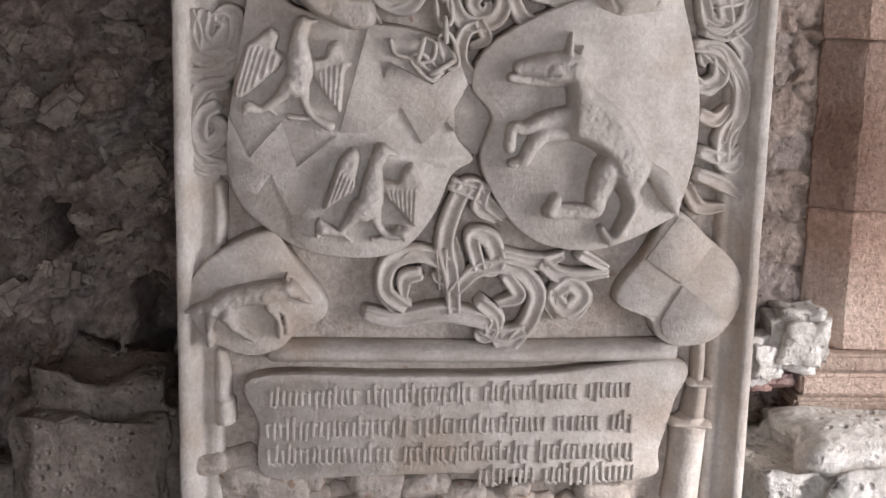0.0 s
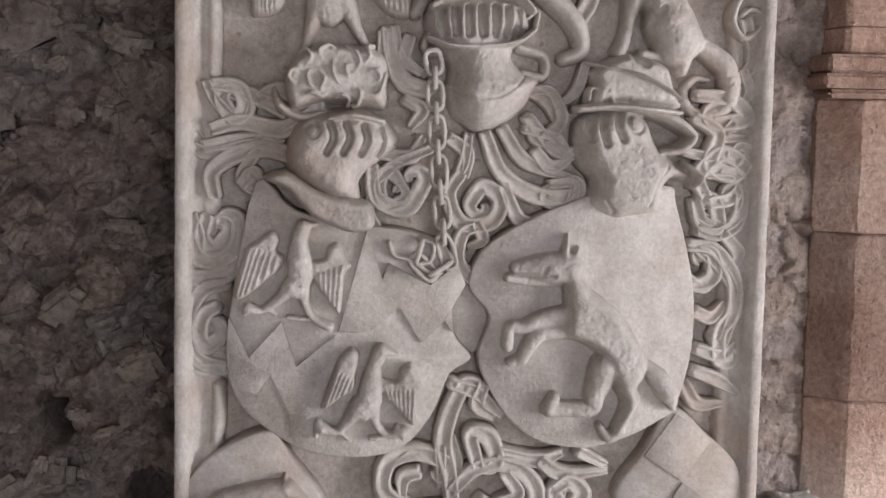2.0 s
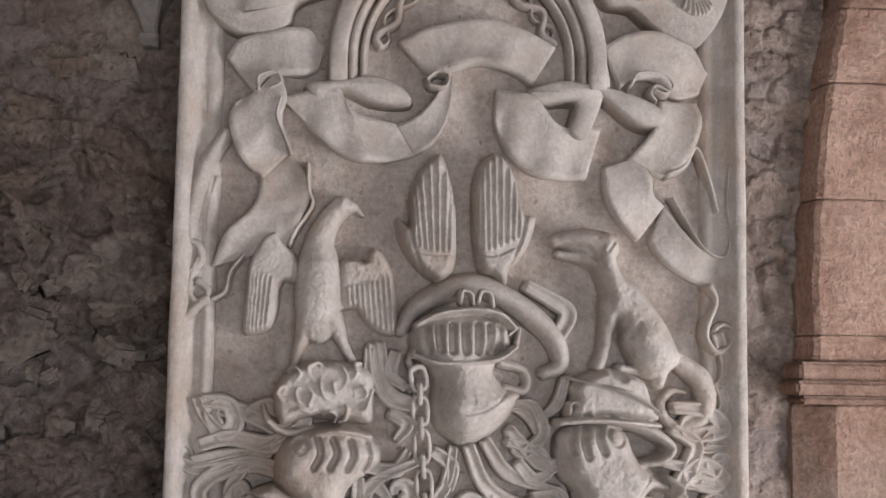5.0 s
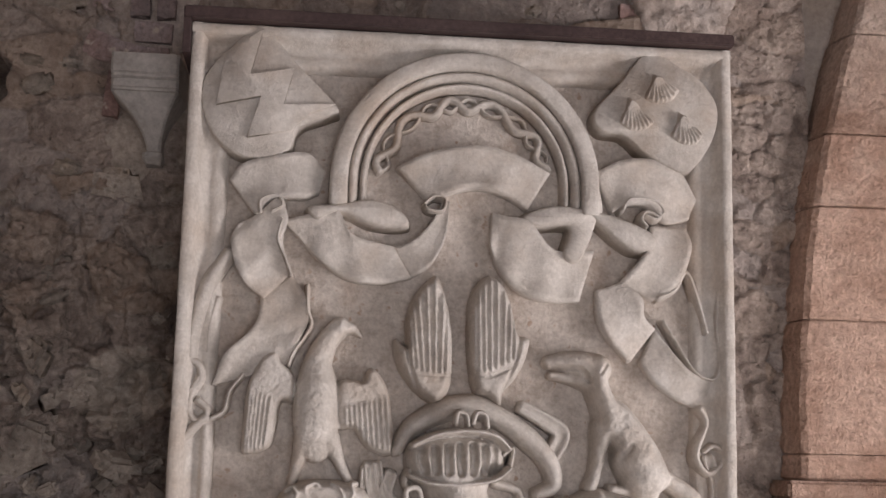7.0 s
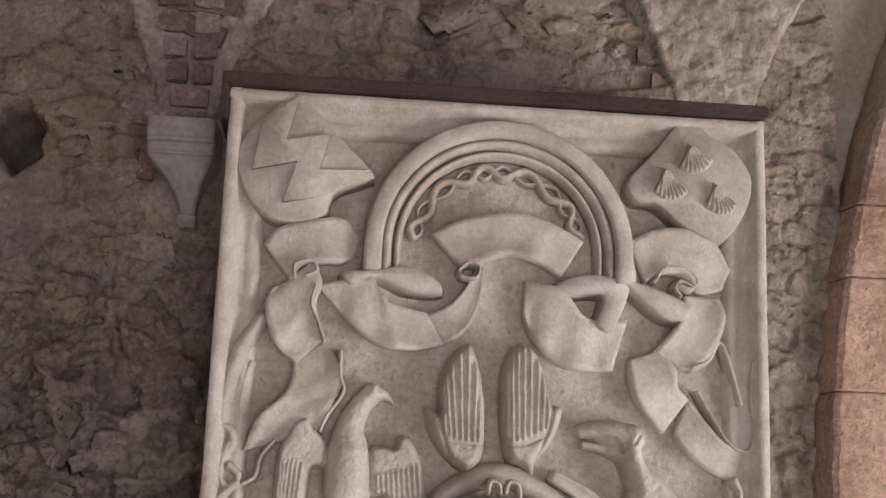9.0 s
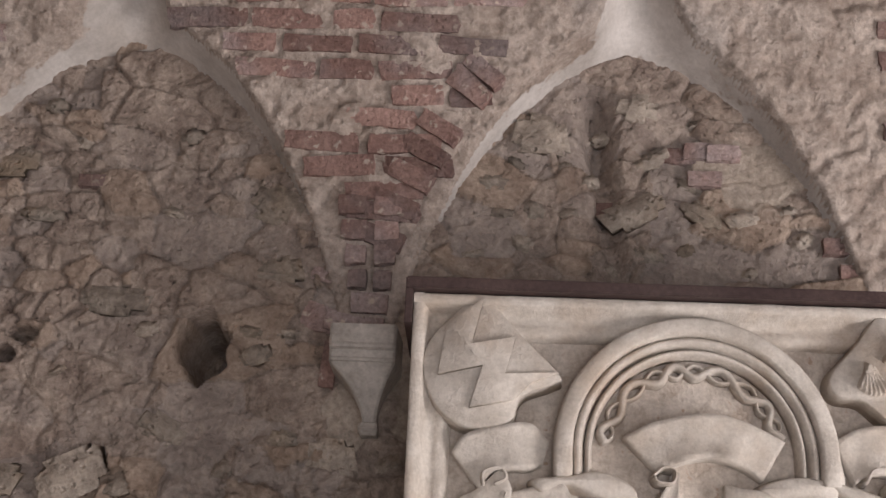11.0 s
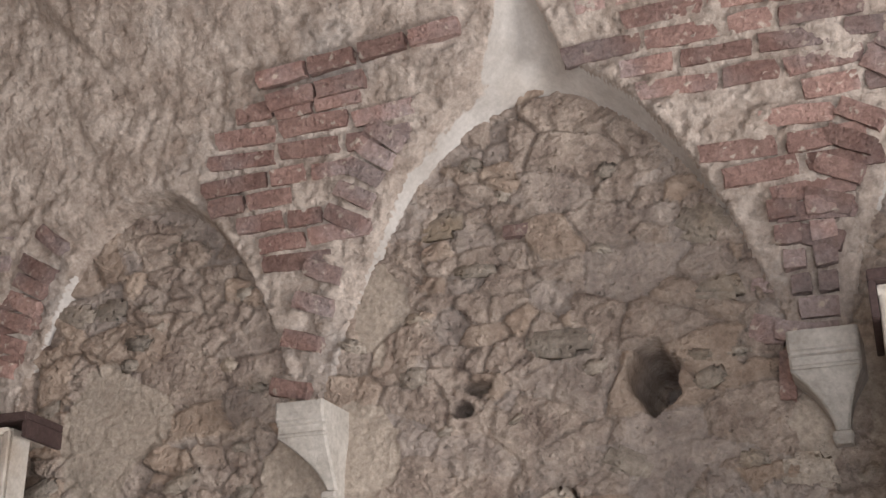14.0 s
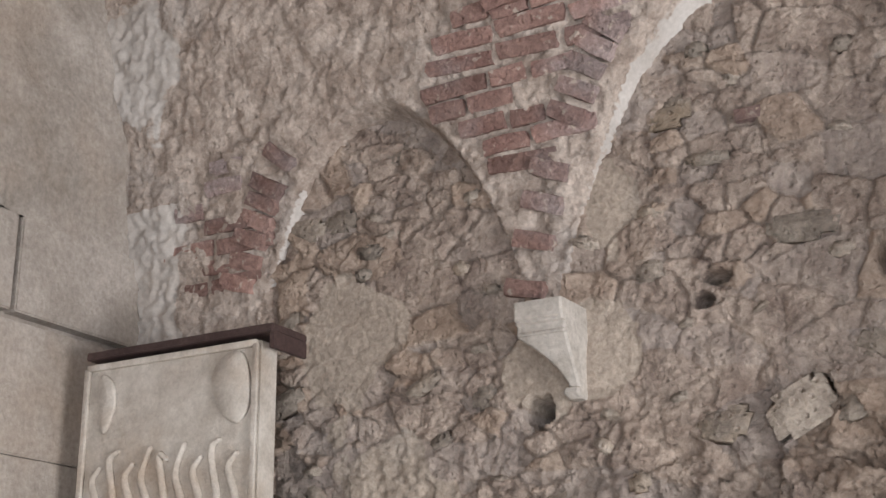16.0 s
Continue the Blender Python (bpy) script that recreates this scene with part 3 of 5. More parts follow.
# shields with their charges
plate("shield", [(-0.286, 2.806), (-0.201, 2.722), (-0.114, 2.633), (-0.128, 2.613), (-0.196, 2.583), (-0.216, 2.531), (-0.267, 2.511), (-0.322, 2.513), (-0.373, 2.545), (-0.409, 2.614), (-0.408, 2.685), (-0.359, 2.753)], 0.064, "small shield with a raised zigzag charge")
plate("charge", [(-0.283, 2.801), (-0.308, 2.694), (-0.211, 2.713), (-0.232, 2.629), (-0.116, 2.635), (-0.172, 2.613), (-0.208, 2.579), (-0.213, 2.571), (-0.308, 2.551), (-0.282, 2.646), (-0.379, 2.622), (-0.364, 2.739)], 0.075, w0=0.06, bevel=0.0015, sharp=True)
plate("shield", [(0.595, 2.801), (0.529, 2.722), (0.470, 2.652), (0.482, 2.609), (0.536, 2.599), (0.581, 2.561), (0.633, 2.532), (0.688, 2.521), (0.741, 2.593), (0.755, 2.673), (0.714, 2.738), (0.661, 2.769)], 0.066, "small shield with three scallop shells")


def shell(a, b, left, right):
    a, b, left, right = [np.array(q) for q in (a, b, left, right)]
    hinge = a - (b - a) * 0.15
    sculpt("scallop_shell", 0.052, shapes=[([hinge, a + (left - a) * 0.4, left, (left + b) / 2 + (b - a) * 0.12, b, (right + b) / 2 + (b - a) * 0.12, right, a + (right - a) * 0.4], 0.008, 0.012)],
           ribs=[([a + (left - a) * 0.2, a, a + (right - a) * 0.2], [left, b, right], 8, 0.0028, 0.008)], step=0.0018)


shell(*[(0.608, 2.739), (0.628, 2.676), (0.582, 2.688), (0.664, 2.709)])
shell(*[(0.549, 2.679), (0.566, 2.608), (0.524, 2.628), (0.605, 2.632)])
shell(*[(0.667, 2.649), (0.689, 2.580), (0.642, 2.601), (0.718, 2.607)])
BIG_L = [(-0.278, 1.528), (-0.328, 1.270), (-0.337, 1.190), (-0.330, 1.120), (-0.302, 1.062), (-0.250, 1.015), (-0.163, 0.968), (-0.045, 0.958), (0.036, 0.983), (0.094, 1.055), (0.127, 1.136), (0.171, 1.170), (0.139, 1.209), (0.125, 1.261), (0.150, 1.315), (0.137, 1.361), (0.106, 1.408), (0.028, 1.435), (-0.062, 1.445), (-0.198, 1.473)]
plate("shield", BIG_L, 0.058, "large quartered shield with two eagles", n=4)
BIG_R = [(0.212, 1.417), (0.163, 1.325), (0.208, 1.257), (0.184, 1.177), (0.210, 1.104), (0.260, 1.033), (0.321, 0.992), (0.417, 0.979), (0.500, 1.000), (0.581, 1.043), (0.610, 1.074), (0.638, 1.194), (0.635, 1.334), (0.595, 1.493), (0.569, 1.537), (0.403, 1.511)]
plate("shield", BIG_R, 0.058, "large shield with a rampant fox", n=4)
plate("shield", [(0.128, 1.313), (0.159, 1.322), (0.198, 1.285), (0.208, 1.251), (0.184, 1.180), (0.155, 1.188), (0.131, 1.226), (0.124, 1.272)], 0.03, "hollow between the large shields")
plate("charge", [(-0.051, 1.431), (-0.106, 1.222), (-0.043, 1.222), (0.020, 1.276), (0.065, 1.202), (0.113, 1.249), (0.131, 1.226), (0.127, 1.278), (0.155, 1.325), (0.138, 1.368), (0.082, 1.323), (-0.005, 1.367), (-0.016, 1.333)], 0.068, w0=0.05, bevel=0.0015, sharp=True)
plate("charge", [(-0.330, 1.253), (-0.289, 1.167), (-0.223, 1.243), (-0.192, 1.149), (-0.111, 1.216), (-0.165, 0.980), (-0.204, 1.004), (-0.203, 1.045), (-0.244, 1.133), (-0.273, 1.092), (-0.324, 1.109), (-0.335, 1.178)], 0.066, w0=0.05, bevel=0.0015, sharp=True)
plate("shield", [(-0.244, 1.013), (-0.198, 0.950), (-0.141, 0.878), (-0.132, 0.833), (-0.186, 0.801), (-0.233, 0.758), (-0.304, 0.746), (-0.386, 0.785), (-0.420, 0.857), (-0.405, 0.918), (-0.337, 0.978)], 0.058, "small shield with a walking fox")
plate("shield", [(0.604, 1.064), (0.680, 1.008), (0.739, 0.954), (0.759, 0.892), (0.741, 0.830), (0.695, 0.782), (0.628, 0.771), (0.582, 0.789), (0.557, 0.831), (0.495, 0.857), (0.491, 0.896), (0.543, 0.970)], 0.056, "small shield divided by a cross")
plate("charge", [(0.544, 0.964), (0.626, 0.910), (0.687, 1.000), (0.608, 1.055)], 0.063, w0=0.05, bevel=0.0015, sharp=True)
plate("charge", [(0.626, 0.906), (0.582, 0.829), (0.590, 0.798), (0.628, 0.783), (0.683, 0.789), (0.729, 0.827), (0.722, 0.836)], 0.063, w0=0.05, bevel=0.0015, sharp=True)


sculpt("carved_eagle", 0.000,
       shapes=[([(-0.222, 2.087), (-0.210, 2.064), (-0.183, 2.034), (-0.184, 1.980), (-0.210, 1.974), (-0.218, 1.920), (-0.235, 1.877), (-0.287, 1.865), (-0.291, 1.906), (-0.288, 1.978), (-0.282, 2.020), (-0.263, 2.062), (-0.246, 2.081)], 0.036, 0.017), ([(-0.090, 2.019), (-0.060, 2.031), (-0.036, 2.026), (-0.030, 2.044), (-0.019, 2.057), (-0.000, 2.045), (0.021, 2.009), (0.032, 1.949), (0.036, 1.913), (0.031, 1.871), (0.003, 1.870), (-0.027, 1.888), (-0.052, 1.923), (-0.088, 1.928)], 0.036, 0.017)],
       limbs=[([(-0.089, 2.144), (-0.116, 2.112), (-0.134, 2.066), (-0.135, 2.017), (-0.134, 1.969), (-0.133, 1.927), (-0.134, 1.885)], (0.046, 0.048, 0.063, 0.094, 0.102, 0.102, 0.073), 0.62),
              ([(-0.086, 2.143), (-0.062, 2.140), (-0.042, 2.125)], (0.039, 0.024, 0.007), 0.90),
              ([(-0.155, 1.903), (-0.169, 1.849), (-0.182, 1.801)], (0.051, 0.029, 0.018), 0.90),
              ([(-0.105, 1.904), (-0.080, 1.851), (-0.054, 1.804)], (0.051, 0.027, 0.018), 0.90)],
       ribs=[([(-0.279, 2.002), (-0.256, 1.993), (-0.226, 1.985)], [(-0.287, 1.868), (-0.264, 1.871), (-0.236, 1.883)], 6, 0.0039, 0.0080), ([(-0.077, 1.968), (-0.029, 1.978), (0.021, 1.997)], [(-0.073, 1.932), (-0.021, 1.894), (0.031, 1.877)], 9, 0.0039, 0.0080)],
       grooves=[([(-0.078, 2.150), (-0.073, 2.145)], 0.0048, 0.0040)])
sculpt("carved_eagle", 0.056,
       shapes=[([(-0.241, 1.430), (-0.228, 1.413), (-0.234, 1.391), (-0.218, 1.378), (-0.227, 1.352), (-0.255, 1.328), (-0.300, 1.293), (-0.319, 1.299), (-0.305, 1.361), (-0.294, 1.395), (-0.277, 1.407), (-0.256, 1.424)], 0.016, 0.011), ([(-0.162, 1.366), (-0.136, 1.376), (-0.128, 1.399), (-0.113, 1.408), (-0.102, 1.399), (-0.094, 1.377), (-0.082, 1.360), (-0.096, 1.343), (-0.101, 1.274), (-0.109, 1.265), (-0.130, 1.291), (-0.141, 1.308), (-0.157, 1.330)], 0.016, 0.011)],
       limbs=[([(-0.180, 1.440), (-0.188, 1.409), (-0.187, 1.375), (-0.184, 1.341), (-0.193, 1.313)], (0.031, 0.033, 0.050, 0.054, 0.043), 0.62),
              ([(-0.176, 1.442), (-0.153, 1.446)], (0.020, 0.006), 0.90),
              ([(-0.204, 1.318), (-0.226, 1.293), (-0.260, 1.268), (-0.289, 1.271)], (0.038, 0.024, 0.014, 0.024), 0.80),
              ([(-0.293, 1.273), (-0.298, 1.259)], (0.014, 0.009), 0.90),
              ([(-0.255, 1.274), (-0.234, 1.258)], (0.009, 0.007), 0.90),
              ([(-0.179, 1.319), (-0.175, 1.284), (-0.157, 1.253), (-0.125, 1.235)], (0.031, 0.019, 0.015, 0.021), 0.80),
              ([(-0.209, 1.253), (-0.169, 1.250)], (0.011, 0.011), 0.90)],
       ribs=[([(-0.290, 1.397), (-0.260, 1.387), (-0.227, 1.376)], [(-0.316, 1.299), (-0.286, 1.305), (-0.232, 1.345)], 6, 0.0031, 0.0060), ([(-0.150, 1.347), (-0.124, 1.356), (-0.094, 1.363)], [(-0.146, 1.310), (-0.125, 1.288), (-0.104, 1.269)], 5, 0.0031, 0.0060)])
sculpt("carved_eagle", 0.056,
       shapes=[([(-0.077, 1.192), (-0.063, 1.177), (-0.069, 1.136), (-0.071, 1.106), (-0.099, 1.088), (-0.138, 1.062), (-0.131, 1.094), (-0.117, 1.135), (-0.106, 1.164), (-0.092, 1.184)], 0.016, 0.011), ([(-0.017, 1.125), (0.016, 1.125), (0.024, 1.149), (0.045, 1.161), (0.059, 1.138), (0.069, 1.108), (0.060, 1.097), (0.056, 1.037), (0.045, 1.033), (0.017, 1.066), (-0.012, 1.096)], 0.016, 0.011)],
       limbs=[([(-0.018, 1.186), (-0.031, 1.154), (-0.036, 1.119), (-0.039, 1.089), (-0.052, 1.063)], (0.032, 0.028, 0.045, 0.054, 0.045), 0.62),
              ([(-0.011, 1.188), (0.017, 1.178)], (0.020, 0.006), 0.90),
              ([(-0.061, 1.071), (-0.082, 1.041), (-0.105, 1.017), (-0.136, 1.023)], (0.038, 0.024, 0.014, 0.026), 0.80),
              ([(-0.144, 1.035), (-0.149, 1.005)], (0.017, 0.009), 0.90),
              ([(-0.101, 1.017), (-0.079, 0.996)], (0.009, 0.007), 0.90),
              ([(-0.033, 1.072), (-0.026, 1.036), (-0.003, 1.012), (0.029, 1.016)], (0.033, 0.019, 0.015, 0.026), 0.80),
              ([(-0.037, 1.001), (0.001, 1.007)], (0.011, 0.011), 0.90),
              ([(0.018, 1.025), (0.031, 1.001)], (0.014, 0.009), 0.90)],
       ribs=[([(-0.108, 1.147), (-0.088, 1.136), (-0.069, 1.126)], [(-0.135, 1.064), (-0.108, 1.086), (-0.073, 1.106)], 5, 0.0031, 0.0060), ([(-0.010, 1.107), (0.022, 1.108), (0.057, 1.108)], [(-0.003, 1.090), (0.026, 1.057), (0.053, 1.036)], 7, 0.0031, 0.0060)])
sculpt("carved_fox", 0.000,
       shapes=[([(0.500, 2.080), (0.510, 2.039), (0.521, 2.011), (0.550, 1.991), (0.581, 1.955), (0.612, 1.913), (0.631, 1.877), (0.646, 1.838), (0.637, 1.810), (0.606, 1.793), (0.569, 1.803), (0.535, 1.832), (0.529, 1.869), (0.513, 1.893), (0.501, 1.911), (0.478, 1.898), (0.475, 1.959), (0.462, 2.001), (0.452, 2.026), (0.451, 2.056), (0.463, 2.087)], 0.070, 0.041)],
       limbs=[([(0.567, 1.873), (0.584, 1.837)], (0.102, 0.102), 0.80),
              ([(0.495, 1.941), (0.486, 1.886), (0.479, 1.843), (0.466, 1.810)], (0.051, 0.031, 0.027, 0.031), 1.10),
              ([(0.606, 1.809), (0.599, 1.776)], (0.036, 0.027), 1.20),
              ([(0.588, 1.793), (0.551, 1.802), (0.515, 1.808)], (0.022, 0.022, 0.024), 1.40),
              ([(0.477, 2.067), (0.438, 2.078), (0.407, 2.083), (0.375, 2.081)], (0.073, 0.061, 0.046, 0.029), 0.85),
              ([(0.459, 2.039), (0.420, 2.046), (0.380, 2.052)], (0.041, 0.024, 0.018), 1.00),
              ([(0.487, 2.060), (0.506, 2.085)], (0.027, 0.012), 2.00),
              ([(0.641, 1.828), (0.687, 1.790), (0.705, 1.744), (0.697, 1.702), (0.658, 1.683), (0.619, 1.697), (0.609, 1.733), (0.631, 1.760), (0.658, 1.758)], (0.041, 0.053, 0.046, 0.034, 0.029, 0.024, 0.019, 0.017, 0.012), 0.80)],
       grooves=[([(0.459, 2.039), (0.435, 2.066), (0.383, 2.067)], 0.0048, 0.0120), ([(0.479, 2.055), (0.494, 2.075)], 0.0036, 0.0080), ([(0.535, 1.826), (0.527, 1.865), (0.544, 1.899)], 0.0061, 0.0080)])
sculpt("carved_fox", 0.056,
       shapes=[([(0.350, 1.382), (0.378, 1.382), (0.396, 1.355), (0.413, 1.322), (0.441, 1.302), (0.472, 1.276), (0.499, 1.245), (0.520, 1.210), (0.538, 1.177), (0.534, 1.141), (0.519, 1.113), (0.527, 1.088), (0.508, 1.053), (0.491, 1.023), (0.476, 1.013), (0.467, 1.028), (0.481, 1.062), (0.484, 1.088), (0.471, 1.109), (0.458, 1.139), (0.447, 1.168), (0.425, 1.191), (0.393, 1.209), (0.360, 1.221), (0.356, 1.254), (0.360, 1.289), (0.355, 1.329), (0.344, 1.358)], 0.046, 0.035)],
       limbs=[([(0.365, 1.361), (0.322, 1.363), (0.287, 1.364), (0.259, 1.362)], (0.068, 0.061, 0.042, 0.026), 0.62),
              ([(0.341, 1.338), (0.294, 1.335), (0.243, 1.341)], (0.031, 0.021, 0.019), 0.75),
              ([(0.356, 1.382), (0.363, 1.432)], (0.021, 0.006), 1.50),
              ([(0.372, 1.368), (0.387, 1.407)], (0.017, 0.006), 1.60),
              ([(0.403, 1.240), (0.357, 1.232), (0.313, 1.227), (0.290, 1.203), (0.275, 1.172)], (0.042, 0.033, 0.033, 0.031, 0.026), 0.75),
              ([(0.275, 1.172), (0.248, 1.165)], (0.024, 0.017), 0.90),
              ([(0.361, 1.266), (0.312, 1.255), (0.275, 1.238), (0.249, 1.237), (0.244, 1.198)], (0.040, 0.035, 0.028, 0.024, 0.024), 0.65),
              ([(0.449, 1.156), (0.431, 1.103), (0.423, 1.070), (0.376, 1.067), (0.333, 1.067)], (0.064, 0.047, 0.035, 0.033, 0.033), 0.62),
              ([(0.333, 1.067), (0.344, 1.091)], (0.031, 0.024), 0.80),
              ([(0.485, 1.023), (0.460, 1.008), (0.442, 1.031)], (0.026, 0.026, 0.017), 0.90),
              ([(0.530, 1.167), (0.563, 1.134), (0.586, 1.099), (0.598, 1.070)], (0.021, 0.045, 0.045, 0.014), 0.70)],
       grooves=[([(0.334, 1.349), (0.294, 1.349), (0.250, 1.350)], 0.0035, 0.0080), ([(0.316, 1.365), (0.312, 1.354)], 0.0047, 0.0060), ([(0.417, 1.156), (0.436, 1.191)], 0.0059, 0.0060)])
sculpt("carved_fox", 0.054,
       limbs=[([(-0.212, 0.895), (-0.257, 0.886), (-0.304, 0.879), (-0.339, 0.867), (-0.365, 0.853)], (0.038, 0.050, 0.043, 0.047, 0.038), 0.62),
              ([(-0.207, 0.897), (-0.186, 0.882), (-0.164, 0.866)], (0.036, 0.024, 0.009), 0.70),
              ([(-0.213, 0.902), (-0.212, 0.925)], (0.014, 0.005), 1.40),
              ([(-0.360, 0.859), (-0.392, 0.850), (-0.420, 0.843)], (0.021, 0.024, 0.009), 0.70),
              ([(-0.362, 0.845), (-0.372, 0.814), (-0.372, 0.776)], (0.033, 0.015, 0.017), 0.80),
              ([(-0.333, 0.839), (-0.316, 0.808), (-0.281, 0.784)], (0.043, 0.019, 0.013), 0.80),
              ([(-0.247, 0.858), (-0.229, 0.827), (-0.225, 0.794)], (0.026, 0.013, 0.017), 0.80),
              ([(-0.233, 0.858), (-0.216, 0.839), (-0.211, 0.802)], (0.021, 0.012, 0.014), 0.80)])

# the round arch with its garland
C = (0.179, 2.472)
U = 0.001285
for r, w, h in ((220, 0.042, 0.07), (196, 0.03, 0.056), (178, 0.02, 0.048)):
    carved("arch_moulding", ([(C[0] - r * U, C[1] - 0.055)] + arc(C, r * U, 180, 0) + [(C[0] + r * U, C[1] - 0.06)], w, h, {"profile": "flat" if r == 220 else "round", "n": 2}))
bm = bmesh.new()
for phase, wide in ((0, 0.021), (math.pi, 0.011)):
    path = [(C[0] + (150 + 11 * math.sin(k * 0.72 + 0.6 * math.sin(k * 0.31) + phase)) * U * math.cos(radians(172 - k * 3.6)), C[1] + (150 + 11 * math.sin(k * 0.72 + 0.6 * math.sin(k * 0.31) + phase)) * U * math.sin(radians(172 - k * 3.6))) for k in range(45)]
    strap(bm, path, wide, 0.028 - 0.006 * (phase > 0), n=4)
bmesh.ops.recalc_face_normals(bm, faces=bm.faces[:])
slab_part("twisted_garland", bm)
plate("arch_stop", [(-0.170, 2.406), (-0.102, 2.414), (-0.028, 2.427), (0.037, 2.402), (0.050, 2.370), (-0.027, 2.370), (-0.096, 2.397), (-0.150, 2.378)], 0.06, bevel=0.014)
plate("arch_stop", [(0.311, 2.406), (0.381, 2.430), (0.458, 2.423), (0.477, 2.404), (0.439, 2.309), (0.401, 2.318), (0.413, 2.382), (0.337, 2.382)], 0.06, bevel=0.014)
plate("arch_stop", [(0.458, 2.420), (0.529, 2.406), (0.600, 2.375), (0.606, 2.339), (0.554, 2.337), (0.490, 2.385)], 0.066, bevel=0.014)
plate("arch_stop", [(0.445, 2.513), (0.467, 2.527), (0.490, 2.424), (0.464, 2.417)], 0.06, bevel=0.01)


def ribbon(upper, lower, bulge, base=0.012, thick=0.012, folds=0.0):
    """A strip of cloth between two edges, swelling in the middle."""
    bm = bmesh.new()
    a, b = spline(upper, 8), spline(lower, 8)
    m = max(len(a), len(b))
    a = np.stack([np.interp(np.linspace(0, 1, m), np.linspace(0, 1, len(a)), a[:, k]) for k in (0, 1)], -1)
    b = np.stack([np.interp(np.linspace(0, 1, m), np.linspace(0, 1, len(b)), b[:, k]) for k in (0, 1)], -1)
    rings = []
    for k in range(m):
        s = k / (m - 1)
        ring = [bm.verts.new(at_slab(*a[k], 0))]
        for f in np.linspace(0, 1, 9):
            q = a[k] * (1 - f) + b[k] * f
            edge = 0.35 + 0.65 * abs(2 * f - 1) ** 2
            w = base + bulge * (0.5 + 0.5 * math.sin(math.pi * s)) * (0.62 + 0.38 * edge) + folds * math.sin(s * 19 + f * 2) * f
            ring.append(bm.verts.new(at_slab(*q, w)))
        ring.append(bm.verts.new(at_slab(*b[k], 0)))
        rings.append(ring)
    for r, t in zip(rings, rings[1:]):
        for k in range(len(r) - 1):
            bm.faces.new((r[k], r[k + 1], t[k + 1], t[k]))
    bm.faces.new(rings[0])
    bm.faces.new(rings[-1][::-1])
    bmesh.ops.recalc_face_normals(bm, faces=bm.faces[:])
    return slab_part("ribbon", bm)


ribbon([(0.025, 2.506), (0.094, 2.538), (0.207, 2.558), (0.297, 2.539), (0.372, 2.507)], [(0.099, 2.430), (0.146, 2.453), (0.209, 2.466), (0.273, 2.451), (0.321, 2.422)], 0.055, folds=0.004)
ribbon([(-0.344, 2.461), (-0.315, 2.496), (-0.242, 2.517), (-0.175, 2.525), (-0.134, 2.489)], [(-0.279, 2.381), (-0.256, 2.417), (-0.214, 2.426), (-0.177, 2.427), (-0.147, 2.441)], 0.05)
ribbon([(-0.273, 2.389), (-0.238, 2.421), (-0.212, 2.381), (-0.222, 2.331), (-0.200, 2.257)], [(-0.321, 2.364), (-0.333, 2.326), (-0.322, 2.271), (-0.296, 2.229), (-0.258, 2.201)], 0.045, folds=0.003)
ribbon([(-0.224, 2.375), (-0.163, 2.390), (-0.102, 2.396), (-0.069, 2.347), (0.024, 2.326)], [(-0.186, 2.339), (-0.147, 2.296), (-0.084, 2.252), (-0.010, 2.242), (0.063, 2.257)], 0.042, folds=0.005)
ribbon([(0.024, 2.326), (0.067, 2.343), (0.104, 2.382), (0.134, 2.441)], [(0.063, 2.257), (0.106, 2.288), (0.136, 2.345), (0.147, 2.435)], 0.03)
ribbon([(0.242, 2.413), (0.273, 2.402), (0.324, 2.391), (0.382, 2.330), (0.475, 2.334)], [(0.239, 2.337), (0.263, 2.275), (0.320, 2.227), (0.383, 2.216), (0.440, 2.218)], 0.045, folds=0.005)
ribbon([(0.477, 2.514), (0.529, 2.540), (0.594, 2.546), (0.666, 2.523), (0.711, 2.460)], [(0.516, 2.423), (0.542, 2.439), (0.593, 2.442), (0.639, 2.405), (0.691, 2.413)], 0.05, folds=0.003)
ribbon([(0.606, 2.397), (0.593, 2.338), (0.554, 2.286), (0.535, 2.266)], [(0.687, 2.394), (0.694, 2.342), (0.663, 2.264), (0.612, 2.227)], 0.045)
ribbon([(0.480, 2.245), (0.484, 2.182), (0.509, 2.133), (0.556, 2.085)], [(0.541, 2.266), (0.580, 2.230), (0.586, 2.186), (0.615, 2.162)], 0.04)
ribbon([(0.581, 2.085), (0.610, 2.043), (0.661, 2.007), (0.711, 1.984)], [(0.615, 2.162), (0.655, 2.106), (0.699, 2.064), (0.757, 2.056)], 0.035)
ribbon([(-0.265, 2.205), (-0.268, 2.156), (-0.291, 2.119), (-0.331, 2.081), (-0.347, 2.045), (-0.360, 2.008)], [(-0.200, 2.255), (-0.168, 2.209), (-0.156, 2.160), (-0.176, 2.111), (-0.198, 2.061), (-0.292, 2.028)], 0.04, folds=0.003)
carved("ribbon_edge", ([(-0.163, 2.234), (-0.161, 2.178), (-0.153, 2.142), (-0.187, 2.086), (-0.198, 2.055)], 0.012, 0.055), ([(-0.293, 2.034), (-0.320, 1.998), (-0.330, 1.956), (-0.359, 1.937)], 0.014, 0.045), ([(0.618, 2.231), (0.657, 2.251), (0.685, 2.291), (0.714, 2.215), (0.730, 2.153)], 0.018, 0.05))
carved("ribbon_edge", ([(0.757, 2.255), (0.752, 2.179), (0.757, 2.091), (0.744, 2.053), (0.700, 2.070), (0.656, 2.138), (0.630, 2.181)], 0.012, 0.05), ([(-0.224, 2.375), (-0.232, 2.331), (-0.214, 2.288), (-0.200, 2.251)], 0.012, 0.058))
